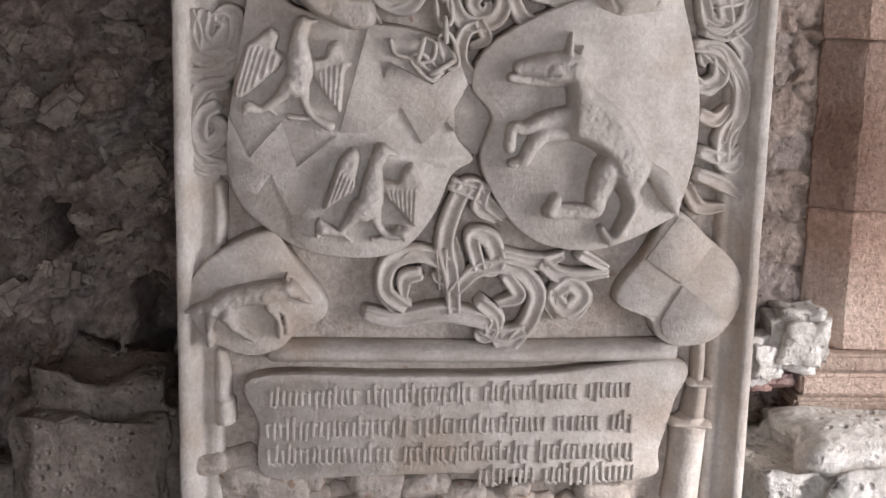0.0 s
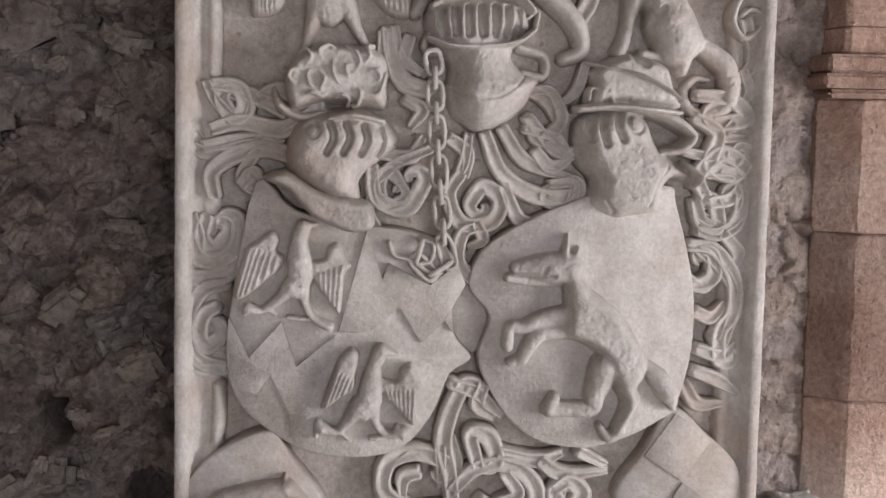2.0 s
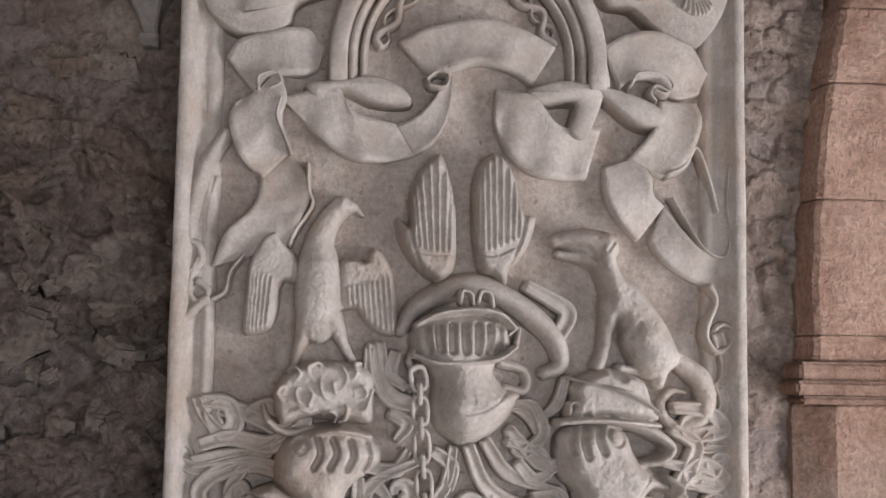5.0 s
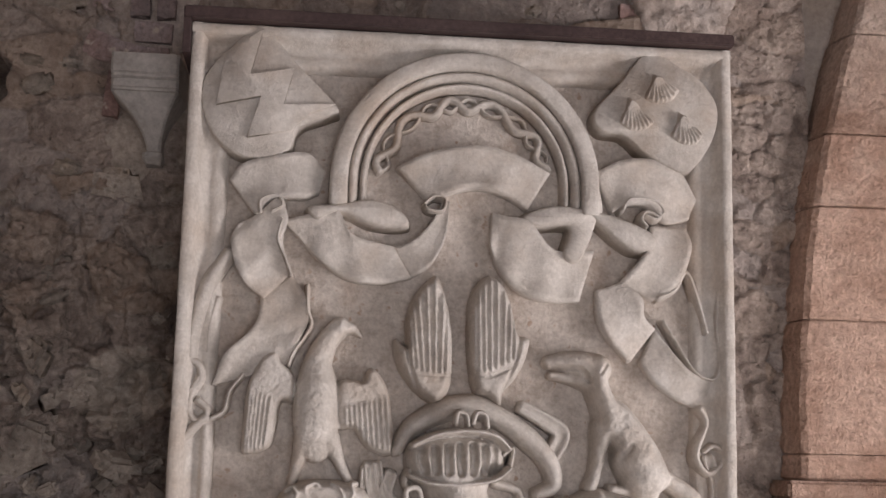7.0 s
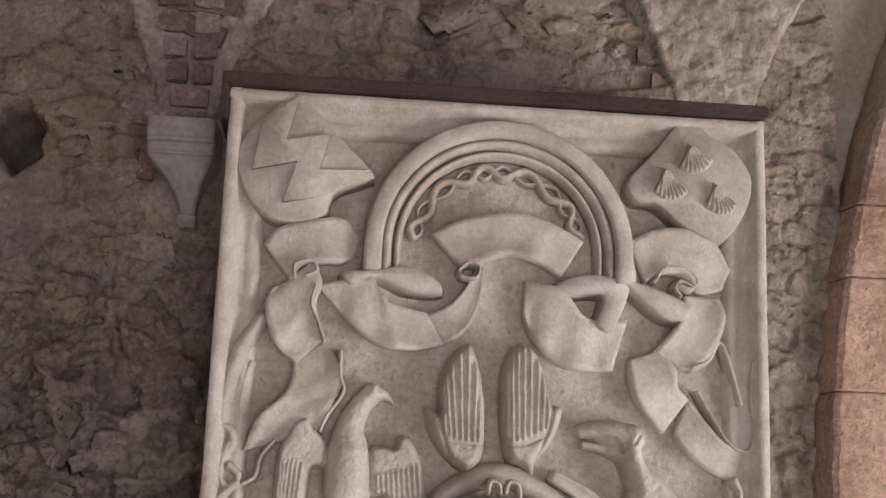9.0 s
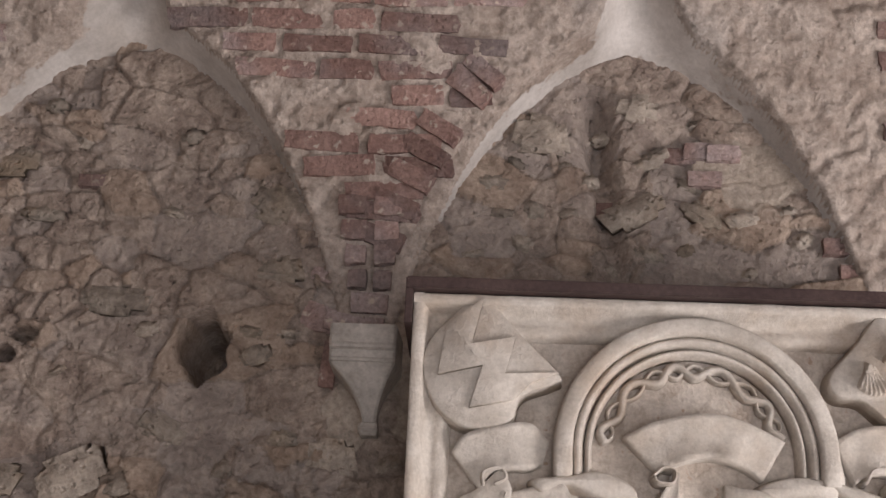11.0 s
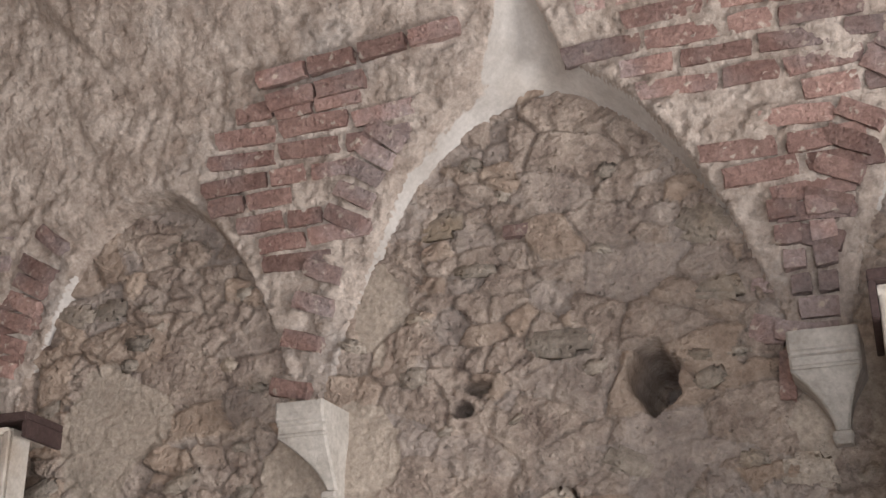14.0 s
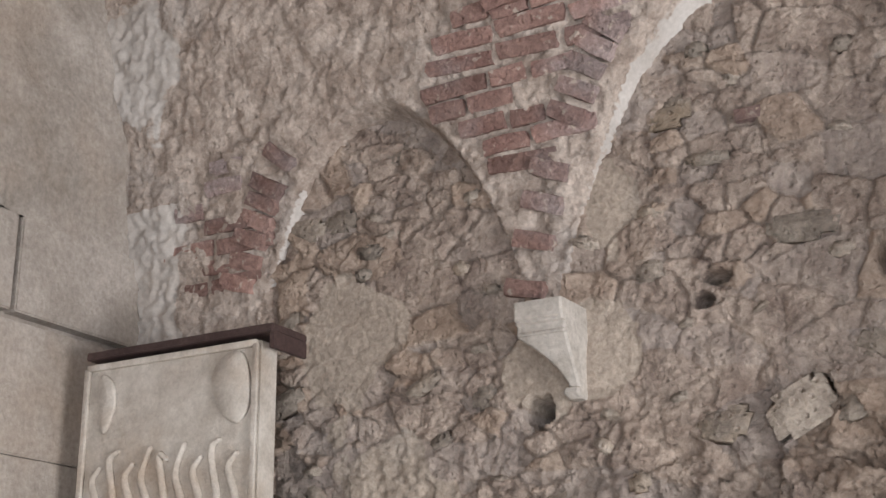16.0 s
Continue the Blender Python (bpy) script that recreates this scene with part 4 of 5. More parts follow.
carved("ribbon_curl", ([(0.711, 1.990), (0.724, 1.954), (0.706, 1.904), (0.704, 1.874), (0.726, 1.846), (0.756, 1.863), (0.761, 1.893), (0.739, 1.905), (0.719, 1.892)], (0.03, 0.025, 0.022, 0.022, 0.024, 0.024, 0.022, 0.02, 0.016), 0.055))
carved("ribbon_curl", ([(0.535, 2.426), (0.555, 2.453), (0.607, 2.452), (0.630, 2.428), (0.613, 2.410), (0.587, 2.418)], 0.016, 0.06), ([(-0.273, 2.389), (-0.272, 2.417), (-0.238, 2.428), (-0.225, 2.406), (-0.249, 2.392)], 0.014, 0.06), ([(0.593, 2.390), (0.580, 2.409), (0.593, 2.426), (0.619, 2.414)], 0.014, 0.06), ([(0.087, 2.422), (0.109, 2.440), (0.134, 2.434), (0.128, 2.409), (0.097, 2.410), (0.090, 2.420)], 0.01, 0.062))
carved("knotted_branch", ([(-0.336, 2.301), (-0.380, 2.226), (-0.405, 2.127), (-0.407, 2.067)], (0.035, 0.045, 0.04, 0.03), 0.05), ([(-0.355, 2.202), (-0.370, 2.141), (-0.372, 2.080)], 0.02, 0.03))
carved("knotted_branch", ([(-0.407, 2.067), (-0.433, 2.048), (-0.431, 2.006), (-0.409, 1.995), (-0.384, 2.017), (-0.388, 2.050), (-0.413, 2.064)], 0.024, 0.045), ([(-0.387, 2.026), (-0.402, 1.983), (-0.404, 1.948), (-0.380, 1.931), (-0.366, 1.955), (-0.390, 1.978)], 0.024, 0.045), ([(-0.365, 1.943), (-0.404, 1.906), (-0.423, 1.865), (-0.423, 1.783)], (0.03, 0.03, 0.026, 0.026), 0.05))
carved("colonnette", ([(-0.368, 1.927), (-0.367, 1.847), (-0.367, 1.743)], 0.034, 0.04))

# the pair of wings over the middle helmet
sculpt("carved_wing", 0.000,
       shapes=[([(0.123, 2.265), (0.143, 2.219), (0.157, 2.151), (0.161, 2.076), (0.155, 2.014), (0.124, 1.982), (0.086, 2.000), (0.054, 2.036), (0.035, 2.070), (0.028, 2.114), (0.038, 2.124), (0.054, 2.110), (0.054, 2.172), (0.074, 2.223), (0.098, 2.252)], 0.050, 0.028)],
       ribs=[([(0.059, 2.160), (0.070, 2.210), (0.105, 2.253), (0.141, 2.213), (0.157, 2.138)], [(0.064, 2.063), (0.087, 2.055), (0.112, 2.050), (0.137, 2.048), (0.159, 2.051)], 8, 0.0038, 0.0090)],
       grooves=[([(0.053, 2.115), (0.065, 2.061), (0.086, 2.000)], 0.0038, 0.0120), ([(0.070, 2.046), (0.110, 2.040), (0.154, 2.041)], 0.0025, 0.0060)])
sculpt("carved_wing", 0.000,
       shapes=[([(0.238, 2.270), (0.269, 2.249), (0.289, 2.206), (0.303, 2.143), (0.321, 2.136), (0.333, 2.126), (0.322, 2.081), (0.300, 2.040), (0.275, 2.011), (0.267, 1.980), (0.235, 1.998), (0.207, 2.013), (0.194, 2.077), (0.190, 2.152), (0.194, 2.215), (0.212, 2.251)], 0.050, 0.028)],
       ribs=[([(0.197, 2.177), (0.216, 2.247), (0.243, 2.265), (0.276, 2.230), (0.298, 2.155)], [(0.199, 2.058), (0.222, 2.053), (0.247, 2.060), (0.274, 2.073), (0.297, 2.085)], 8, 0.0038, 0.0090)],
       grooves=[([(0.306, 2.130), (0.294, 2.074), (0.270, 2.017)], 0.0038, 0.0120), ([(0.199, 2.042), (0.241, 2.041), (0.284, 2.061)], 0.0025, 0.0060)])

# helmets
carved("mantle_roll", ([(0.037, 1.874), (0.071, 1.927), (0.135, 1.966), (0.205, 1.980), (0.270, 1.954), (0.331, 1.911), (0.375, 1.865), (0.386, 1.812), (0.345, 1.791)], (0.03, 0.045, 0.055, 0.055, 0.05, 0.055, 0.05, 0.04, 0.03), 0.06))
sculpt("helmet", 0.000,
       shapes=[([(0.062, 1.882), (0.103, 1.916), (0.163, 1.926), (0.225, 1.922), (0.269, 1.899), (0.279, 1.851), (0.254, 1.820), (0.244, 1.794), (0.263, 1.771), (0.303, 1.750), (0.280, 1.702), (0.238, 1.660), (0.191, 1.639), (0.155, 1.643), (0.119, 1.676), (0.106, 1.723), (0.110, 1.770), (0.093, 1.803), (0.066, 1.831)], 0.095, 0.094)],
       limbs=[([(0.066, 1.827), (0.117, 1.811), (0.188, 1.812), (0.248, 1.823), (0.282, 1.847)], (0.012, 0.014, 0.014, 0.014, 0.012), 7.20),
              ([(0.074, 1.891), (0.121, 1.913), (0.187, 1.922), (0.245, 1.914), (0.281, 1.887)], (0.017, 0.018, 0.019, 0.018, 0.014), 5.60)],
       grooves=[([(0.094, 1.880), (0.093, 1.859), (0.101, 1.838)], 0.0084, 0.0260), ([(0.120, 1.883), (0.119, 1.860), (0.123, 1.837)], 0.0084, 0.0260), ([(0.147, 1.886), (0.146, 1.860), (0.147, 1.836)], 0.0084, 0.0260), ([(0.173, 1.889), (0.172, 1.861), (0.174, 1.835)], 0.0084, 0.0260), ([(0.201, 1.890), (0.200, 1.861), (0.200, 1.836)], 0.0084, 0.0260), ([(0.226, 1.888), (0.225, 1.862), (0.224, 1.838)], 0.0084, 0.0260), ([(0.250, 1.886), (0.249, 1.862), (0.246, 1.839)], 0.0084, 0.0260), ([(0.111, 1.730), (0.142, 1.714), (0.172, 1.706), (0.214, 1.713), (0.249, 1.735), (0.273, 1.761)], 0.0026, 0.0060)])
sculpt("helmet", 0.000,
       shapes=[([(-0.208, 1.642), (-0.176, 1.669), (-0.129, 1.682), (-0.071, 1.685), (-0.023, 1.667), (0.008, 1.633), (0.007, 1.598), (-0.021, 1.576), (-0.047, 1.554), (-0.065, 1.531), (-0.066, 1.493), (-0.124, 1.486), (-0.178, 1.515), (-0.219, 1.557), (-0.223, 1.601)], 0.095, 0.074)],
       limbs=[([(-0.129, 1.661), (-0.082, 1.668), (-0.023, 1.657)], (0.019, 0.022, 0.017), 4.60)],
       grooves=[([(-0.128, 1.649), (-0.121, 1.621), (-0.134, 1.593)], 0.0072, 0.0260), ([(-0.096, 1.649), (-0.088, 1.622), (-0.101, 1.593)], 0.0072, 0.0260), ([(-0.061, 1.646), (-0.054, 1.618), (-0.067, 1.590)], 0.0072, 0.0260), ([(-0.028, 1.643), (-0.021, 1.615), (-0.034, 1.587)], 0.0072, 0.0260), ([(-0.149, 1.636), (-0.153, 1.645), (-0.161, 1.650), (-0.170, 1.648), (-0.176, 1.640), (-0.176, 1.631), (-0.170, 1.624), (-0.160, 1.622), (-0.152, 1.627), (-0.149, 1.636)], 0.0042, 0.0100)])
sculpt("helmet_collar", 0.020,
       shapes=[([(-0.265, 1.541), (-0.225, 1.557), (-0.196, 1.548), (-0.149, 1.519), (-0.078, 1.501), (-0.043, 1.489), (-0.035, 1.441), (-0.077, 1.427), (-0.123, 1.440), (-0.170, 1.465), (-0.216, 1.514), (-0.247, 1.526)], 0.075, 0.019)])
sculpt("leaf_crown", 0.000,
       shapes=[([(-0.197, 1.789), (-0.156, 1.811), (-0.097, 1.814), (-0.037, 1.804), (-0.011, 1.778), (-0.012, 1.731), (-0.017, 1.683), (-0.070, 1.687), (-0.153, 1.691), (-0.199, 1.669), (-0.219, 1.694), (-0.224, 1.735), (-0.216, 1.765)], 0.072, 0.029)],
       limbs=[([(-0.242, 1.718), (-0.230, 1.685), (-0.190, 1.663), (-0.139, 1.674)], (0.012, 0.024, 0.022, 0.012), 2.60),
              ([(-0.201, 1.728), (-0.211, 1.744), (-0.202, 1.758), (-0.190, 1.747)], (0.010, 0.013, 0.012, 0.010), 6.60),
              ([(-0.178, 1.766), (-0.167, 1.784), (-0.179, 1.799), (-0.193, 1.789)], (0.010, 0.013, 0.012, 0.010), 6.60),
              ([(-0.154, 1.719), (-0.170, 1.730), (-0.173, 1.752), (-0.157, 1.759)], (0.010, 0.013, 0.012, 0.010), 6.60),
              ([(-0.152, 1.759), (-0.140, 1.740), (-0.147, 1.719), (-0.135, 1.707)], (0.010, 0.013, 0.012, 0.010), 6.60),
              ([(-0.146, 1.778), (-0.150, 1.797), (-0.132, 1.807), (-0.115, 1.797)], (0.010, 0.013, 0.012, 0.010), 6.60),
              ([(-0.122, 1.783), (-0.124, 1.759), (-0.114, 1.736), (-0.093, 1.725)], (0.010, 0.013, 0.012, 0.010), 6.60),
              ([(-0.097, 1.807), (-0.078, 1.796), (-0.070, 1.775), (-0.079, 1.753)], (0.010, 0.013, 0.012, 0.010), 6.60),
              ([(-0.079, 1.753), (-0.093, 1.748), (-0.098, 1.765), (-0.087, 1.772)], (0.010, 0.013, 0.012, 0.010), 6.60),
              ([(-0.063, 1.768), (-0.051, 1.787), (-0.054, 1.806), (-0.042, 1.808)], (0.010, 0.013, 0.012, 0.010), 6.60),
              ([(-0.083, 1.727), (-0.069, 1.715), (-0.073, 1.692), (-0.085, 1.687)], (0.010, 0.013, 0.012, 0.010), 6.60),
              ([(-0.055, 1.753), (-0.037, 1.759), (-0.029, 1.742), (-0.043, 1.730)], (0.010, 0.013, 0.012, 0.010), 6.60),
              ([(-0.050, 1.709), (-0.031, 1.714), (-0.024, 1.730), (-0.017, 1.752)], (0.010, 0.013, 0.012, 0.010), 6.60),
              ([(-0.118, 1.701), (-0.104, 1.708), (-0.090, 1.699), (-0.094, 1.687)], (0.010, 0.013, 0.012, 0.010), 6.60),
              ([(-0.186, 1.704), (-0.165, 1.712), (-0.144, 1.705), (-0.130, 1.715)], (0.010, 0.013, 0.012, 0.010), 6.60)], label="crown of carved leaves")
sculpt("helmet", 0.000,
       shapes=[([(0.375, 1.662), (0.419, 1.687), (0.491, 1.697), (0.531, 1.670), (0.546, 1.634), (0.567, 1.605), (0.623, 1.566), (0.633, 1.540), (0.614, 1.533), (0.589, 1.544), (0.568, 1.525), (0.560, 1.480), (0.505, 1.465), (0.456, 1.460), (0.401, 1.493), (0.410, 1.544), (0.378, 1.582)], 0.092, 0.067)],
       limbs=[([(0.516, 1.691), (0.577, 1.673), (0.619, 1.641), (0.597, 1.613), (0.558, 1.606)], (0.022, 0.029, 0.026, 0.024, 0.019), 2.60),
              ([(0.626, 1.533), (0.636, 1.557), (0.609, 1.580)], (0.012, 0.017, 0.014), 5.00)],
       grooves=[([(0.409, 1.670), (0.397, 1.650), (0.402, 1.628)], 0.0060, 0.0200), ([(0.436, 1.678), (0.424, 1.652), (0.431, 1.621)], 0.0072, 0.0220), ([(0.465, 1.681), (0.455, 1.657), (0.465, 1.631)], 0.0072, 0.0220), ([(0.512, 1.663), (0.508, 1.675), (0.497, 1.681), (0.485, 1.679), (0.477, 1.669), (0.477, 1.657), (0.485, 1.648), (0.497, 1.646), (0.508, 1.652), (0.512, 1.663)], 0.0042, 0.0120), ([(0.567, 1.581), (0.543, 1.545), (0.526, 1.497)], 0.0030, 0.0060), ([(0.415, 1.528), (0.438, 1.503), (0.456, 1.479)], 0.0030, 0.0080), ([(0.587, 1.539), (0.602, 1.525), (0.614, 1.540)], 0.0144, 0.0500)])
sculpt("helmet_wreath", 0.000,
       shapes=[([(0.404, 1.773), (0.467, 1.808), (0.528, 1.801), (0.567, 1.780), (0.582, 1.730), (0.599, 1.697), (0.528, 1.696), (0.455, 1.702), (0.394, 1.694), (0.404, 1.737)], 0.080, 0.031)],
       limbs=[([(0.391, 1.787), (0.448, 1.771), (0.503, 1.758), (0.552, 1.735), (0.591, 1.711)], (0.006, 0.008, 0.011, 0.010, 0.007), 11.00),
              ([(0.376, 1.691), (0.443, 1.697), (0.516, 1.693), (0.589, 1.687)], (0.017, 0.019, 0.019, 0.014), 5.20),
              ([(0.397, 1.709), (0.401, 1.732), (0.421, 1.728), (0.421, 1.706)], (0.011, 0.011, 0.011, 0.011), 6.50),
              ([(0.438, 1.728), (0.445, 1.709), (0.462, 1.700)], (0.011, 0.011, 0.008), 7.00)],
       grooves=[([(0.493, 1.794), (0.508, 1.787)], 0.0108, 0.0200)])
carved("helmet_crest", ([(0.163, 1.936), (0.168, 1.962), (0.186, 1.956), (0.190, 1.934)], 0.012, 0.03, {"base": 0.075}), ([(0.200, 1.937), (0.208, 1.962), (0.227, 1.957), (0.232, 1.931)], 0.012, 0.03, {"base": 0.075}))
carved("helmet_strap", ([(0.272, 1.874), (0.295, 1.889), (0.290, 1.851)], 0.014, 0.05), ([(0.255, 1.815), (0.309, 1.798), (0.310, 1.757), (0.262, 1.762)], 0.024, 0.045), ([(0.074, 1.793), (0.061, 1.816), (0.073, 1.840)], 0.02, 0.05))

# chain
chain = [(0.076, 1.793), (0.081, 1.764), (0.082, 1.729), (0.084, 1.694), (0.086, 1.659), (0.089, 1.618), (0.092, 1.578), (0.095, 1.537), (0.099, 1.496), (0.104, 1.456), (0.107, 1.413)]


def ring_mesh(bm, centre, along, length, wide, thick, base, edge_on):
    u = Vector((along[0], 0, along[1])).normalized()
    side = Vector((0, -1, 0)) if edge_on else u.cross(Vector((0, 1, 0)))
    up = u.cross(side)
    mid = at_slab(centre[0], centre[1], base)
    rings = []
    for k in range(16):
        a = 2 * math.pi * k / 16
        ca, sa = [math.copysign(abs(q) ** 0.6, q) for q in (math.cos(a), math.sin(a))]
        out = (u * ca * length / 2 + side * sa * wide / 2)
        dirn = out.normalized()
        rings.append([bm.verts.new(mid + out + (dirn * math.cos(b) + up * math.sin(b)) * thick) for b in np.linspace(0, 2 * math.pi, 7)[:-1]])
    for k in range(16):
        r, s = rings[k], rings[(k + 1) % 16]
        for j in range(6):
            bm.faces.new((r[j], r[(j + 1) % 6], s[(j + 1) % 6], s[j]))
    bmesh.ops.recalc_face_normals(bm, faces=bm.faces[:])


chain_path = chain + [(0.121, 1.370), (0.082, 1.346), (0.052, 1.374), (0.063, 1.414)]
for k, (a, b) in enumerate(zip(chain_path, chain_path[1:])):
    bm = bmesh.new()
    d = (b[0] - a[0], b[1] - a[1])
    ring_mesh(bm, ((a[0] + b[0]) / 2, (a[1] + b[1]) / 2), d, math.hypot(*d) * (1.1 if k % 2 else 1.6), 0.026 if k % 2 else 0.031, 0.0058, 0.085 if k < 10 else 0.068, k % 2)
    slab_part("chain_link", bm)
carved("chain_hook", ([(-0.005, 1.412), (0.006, 1.384), (0.041, 1.374), (0.076, 1.352), (0.104, 1.347)], 0.012, 0.016, {"base": 0.058}), ([(0.057, 1.419), (0.086, 1.408), (0.081, 1.374), (0.052, 1.366)], 0.012, 0.018, {"base": 0.058}))


# leaf scrolls in the ground between the figures
def scrolls(t_paths, width, high, profile="groove"):
    for path in t_paths:
        p = np.array(path)
        last, before = p[-1] - p[-2], p[-2] - p[-3] if len(p) > 2 else p[-1] - p[-2]
        side = 1 if before[0] * last[1] - before[1] * last[0] >= 0 else -1
        head, r = math.atan2(last[1], last[0]), width * 0.62
        if len(p) > 3:
            mid = p[-1] + r * np.array((-math.sin(head), math.cos(head))) * side
            path = list(path) + [tuple(mid + r * (1 - 0.09 * k) * np.array((math.cos(a), math.sin(a)))) for k in range(1, 6) for a in [head - side * math.pi / 2 + side * k * 0.85]]
        taper = np.interp(np.linspace(0, 1, len(path)), (0, 0.25, 0.6, 1), (0.8, 1.15, 0.9, 0.5)) * width * 1.12
        carved("leaf_scroll", (path, taper, np.linspace(high, high * 0.8, len(path)), {"profile": profile, "n": 12, "point": 0.7}))


scrolls([[(-0.336, 1.318), (-0.384, 1.305), (-0.415, 1.257), (-0.419, 1.200), (-0.392, 1.156), (-0.344, 1.143)], [(-0.410, 1.459), (-0.396, 1.415), (-0.398, 1.373), (-0.358, 1.366), (-0.321, 1.389), (-0.314, 1.439)], [(-0.428, 1.383), (-0.416, 1.336), (-0.378, 1.328), (-0.338, 1.338)],
         [(-0.357, 1.270), (-0.384, 1.252), (-0.394, 1.212), (-0.378, 1.187), (-0.355, 1.201)], [(-0.379, 1.458), (-0.388, 1.413), (-0.364, 1.388), (-0.338, 1.414)]], 0.036, 0.05)
scrolls([[(0.627, 1.412), (0.683, 1.402), (0.726, 1.341), (0.728, 1.271), (0.701, 1.230), (0.700, 1.177)], [(0.616, 1.347), (0.647, 1.328), (0.681, 1.346), (0.681, 1.383)], [(0.645, 1.270), (0.681, 1.259), (0.711, 1.289)], [(0.651, 1.191), (0.705, 1.177), (0.737, 1.200)],
         [(0.647, 1.144), (0.702, 1.123), (0.749, 1.094)], [(0.627, 1.116), (0.658, 1.072), (0.714, 1.073)], [(0.645, 1.443), (0.689, 1.436), (0.729, 1.464), (0.737, 1.513)], [(0.698, 1.438), (0.734, 1.396), (0.716, 1.358)], [(0.637, 1.505), (0.652, 1.460), (0.685, 1.452), (0.682, 1.495)]], 0.034, 0.05)
scrolls([[(-0.050, 0.836), (0.016, 0.822), (0.111, 0.837), (0.207, 0.820)], [(0.140, 0.838), (0.133, 0.911), (0.117, 0.984), (0.129, 1.050), (0.154, 1.104)], [(0.128, 1.115), (0.187, 1.092), (0.241, 1.043)], [(0.200, 1.114), (0.188, 1.066), (0.224, 1.039)], [(0.039, 0.847), (-0.007, 0.885), (0.002, 0.944), (0.060, 0.965), (0.118, 0.947)],
         [(0.067, 0.923), (0.035, 0.910), (0.033, 0.871)], [(0.110, 0.978), (0.115, 0.887)], [(0.133, 0.881), (0.192, 0.934), (0.265, 0.937), (0.315, 0.888), (0.305, 0.827), (0.269, 0.774)], [(0.192, 0.934), (0.175, 1.002), (0.211, 0.999), (0.229, 0.958)], [(0.194, 0.863), (0.233, 0.824), (0.210, 0.782)],
         [(0.249, 0.922), (0.277, 0.876), (0.232, 0.857)], [(0.232, 0.967), (0.316, 0.949), (0.372, 0.965)], [(0.322, 0.950), (0.371, 0.920), (0.470, 0.927)], [(0.405, 0.969), (0.467, 0.936)], [(0.355, 0.886), (0.387, 0.904), (0.414, 0.877), (0.384, 0.846), (0.362, 0.864)], [(0.292, 0.802), (0.244, 0.789), (0.195, 0.801)]], 0.036, 0.055)
scrolls([[(0.176, 1.444), (0.148, 1.427), (0.138, 1.376), (0.161, 1.342)], [(0.176, 1.450), (0.191, 1.416), (0.161, 1.399)], ], 0.03, 0.05)
scrolls([[(-0.219, 1.671), (-0.288, 1.704), (-0.375, 1.731)], [(-0.371, 1.726), (-0.317, 1.719), (-0.302, 1.677), (-0.327, 1.661), (-0.347, 1.686)], [(-0.372, 1.634), (-0.310, 1.650), (-0.230, 1.636), (-0.167, 1.666)], [(-0.389, 1.599), (-0.286, 1.612), (-0.206, 1.590)], [(-0.364, 1.496), (-0.370, 1.545), (-0.329, 1.580), (-0.263, 1.597), (-0.200, 1.579)],
         [(-0.310, 1.520), (-0.285, 1.546), (-0.259, 1.503)], [(-0.277, 1.699), (-0.232, 1.717), (-0.197, 1.689)]], 0.036, 0.05)
scrolls([[(0.115, 1.627), (0.154, 1.596), (0.152, 1.544)], [(0.190, 1.638), (0.227, 1.556), (0.299, 1.511), (0.374, 1.509)], [(0.225, 1.650), (0.277, 1.581), (0.381, 1.545)], [(0.143, 1.555), (0.118, 1.508), (0.145, 1.450), (0.206, 1.453), (0.226, 1.498), (0.192, 1.527), (0.167, 1.499)], [(0.231, 1.531), (0.264, 1.463), (0.315, 1.452)],
         [(-0.042, 1.566), (-0.031, 1.500), (0.027, 1.478), (0.064, 1.528)], [(-0.024, 1.593), (0.037, 1.586), (0.062, 1.626)], [(-0.015, 1.849), (-0.004, 1.785), (0.022, 1.739), (0.060, 1.726)], [(0.023, 1.705), (0.058, 1.682), (0.036, 1.647)], [(0.269, 1.733), (0.316, 1.710), (0.341, 1.664)], [(0.276, 1.674), (0.342, 1.605), (0.390, 1.606)], [(-0.032, 1.541), (-0.003, 1.553), (0.027, 1.519)],
         [(0.295, 1.604), (0.331, 1.570), (0.378, 1.594)], [(0.032, 1.833), (0.021, 1.786), (0.059, 1.758)], [(0.311, 1.981), (0.365, 1.953), (0.402, 1.924), (0.385, 1.883)]], 0.034, 0.046)
scrolls([[(0.628, 1.681), (0.680, 1.646), (0.666, 1.584), (0.717, 1.561), (0.746, 1.590)], [(0.630, 1.726), (0.703, 1.718), (0.740, 1.681), (0.679, 1.668)], [(0.658, 1.513), (0.642, 1.560), (0.692, 1.605), (0.746, 1.574)], [(0.667, 1.501), (0.718, 1.514), (0.742, 1.564)], 
         [(0.728, 1.885), (0.750, 1.802), (0.712, 1.751)]], 0.034, 0.05)

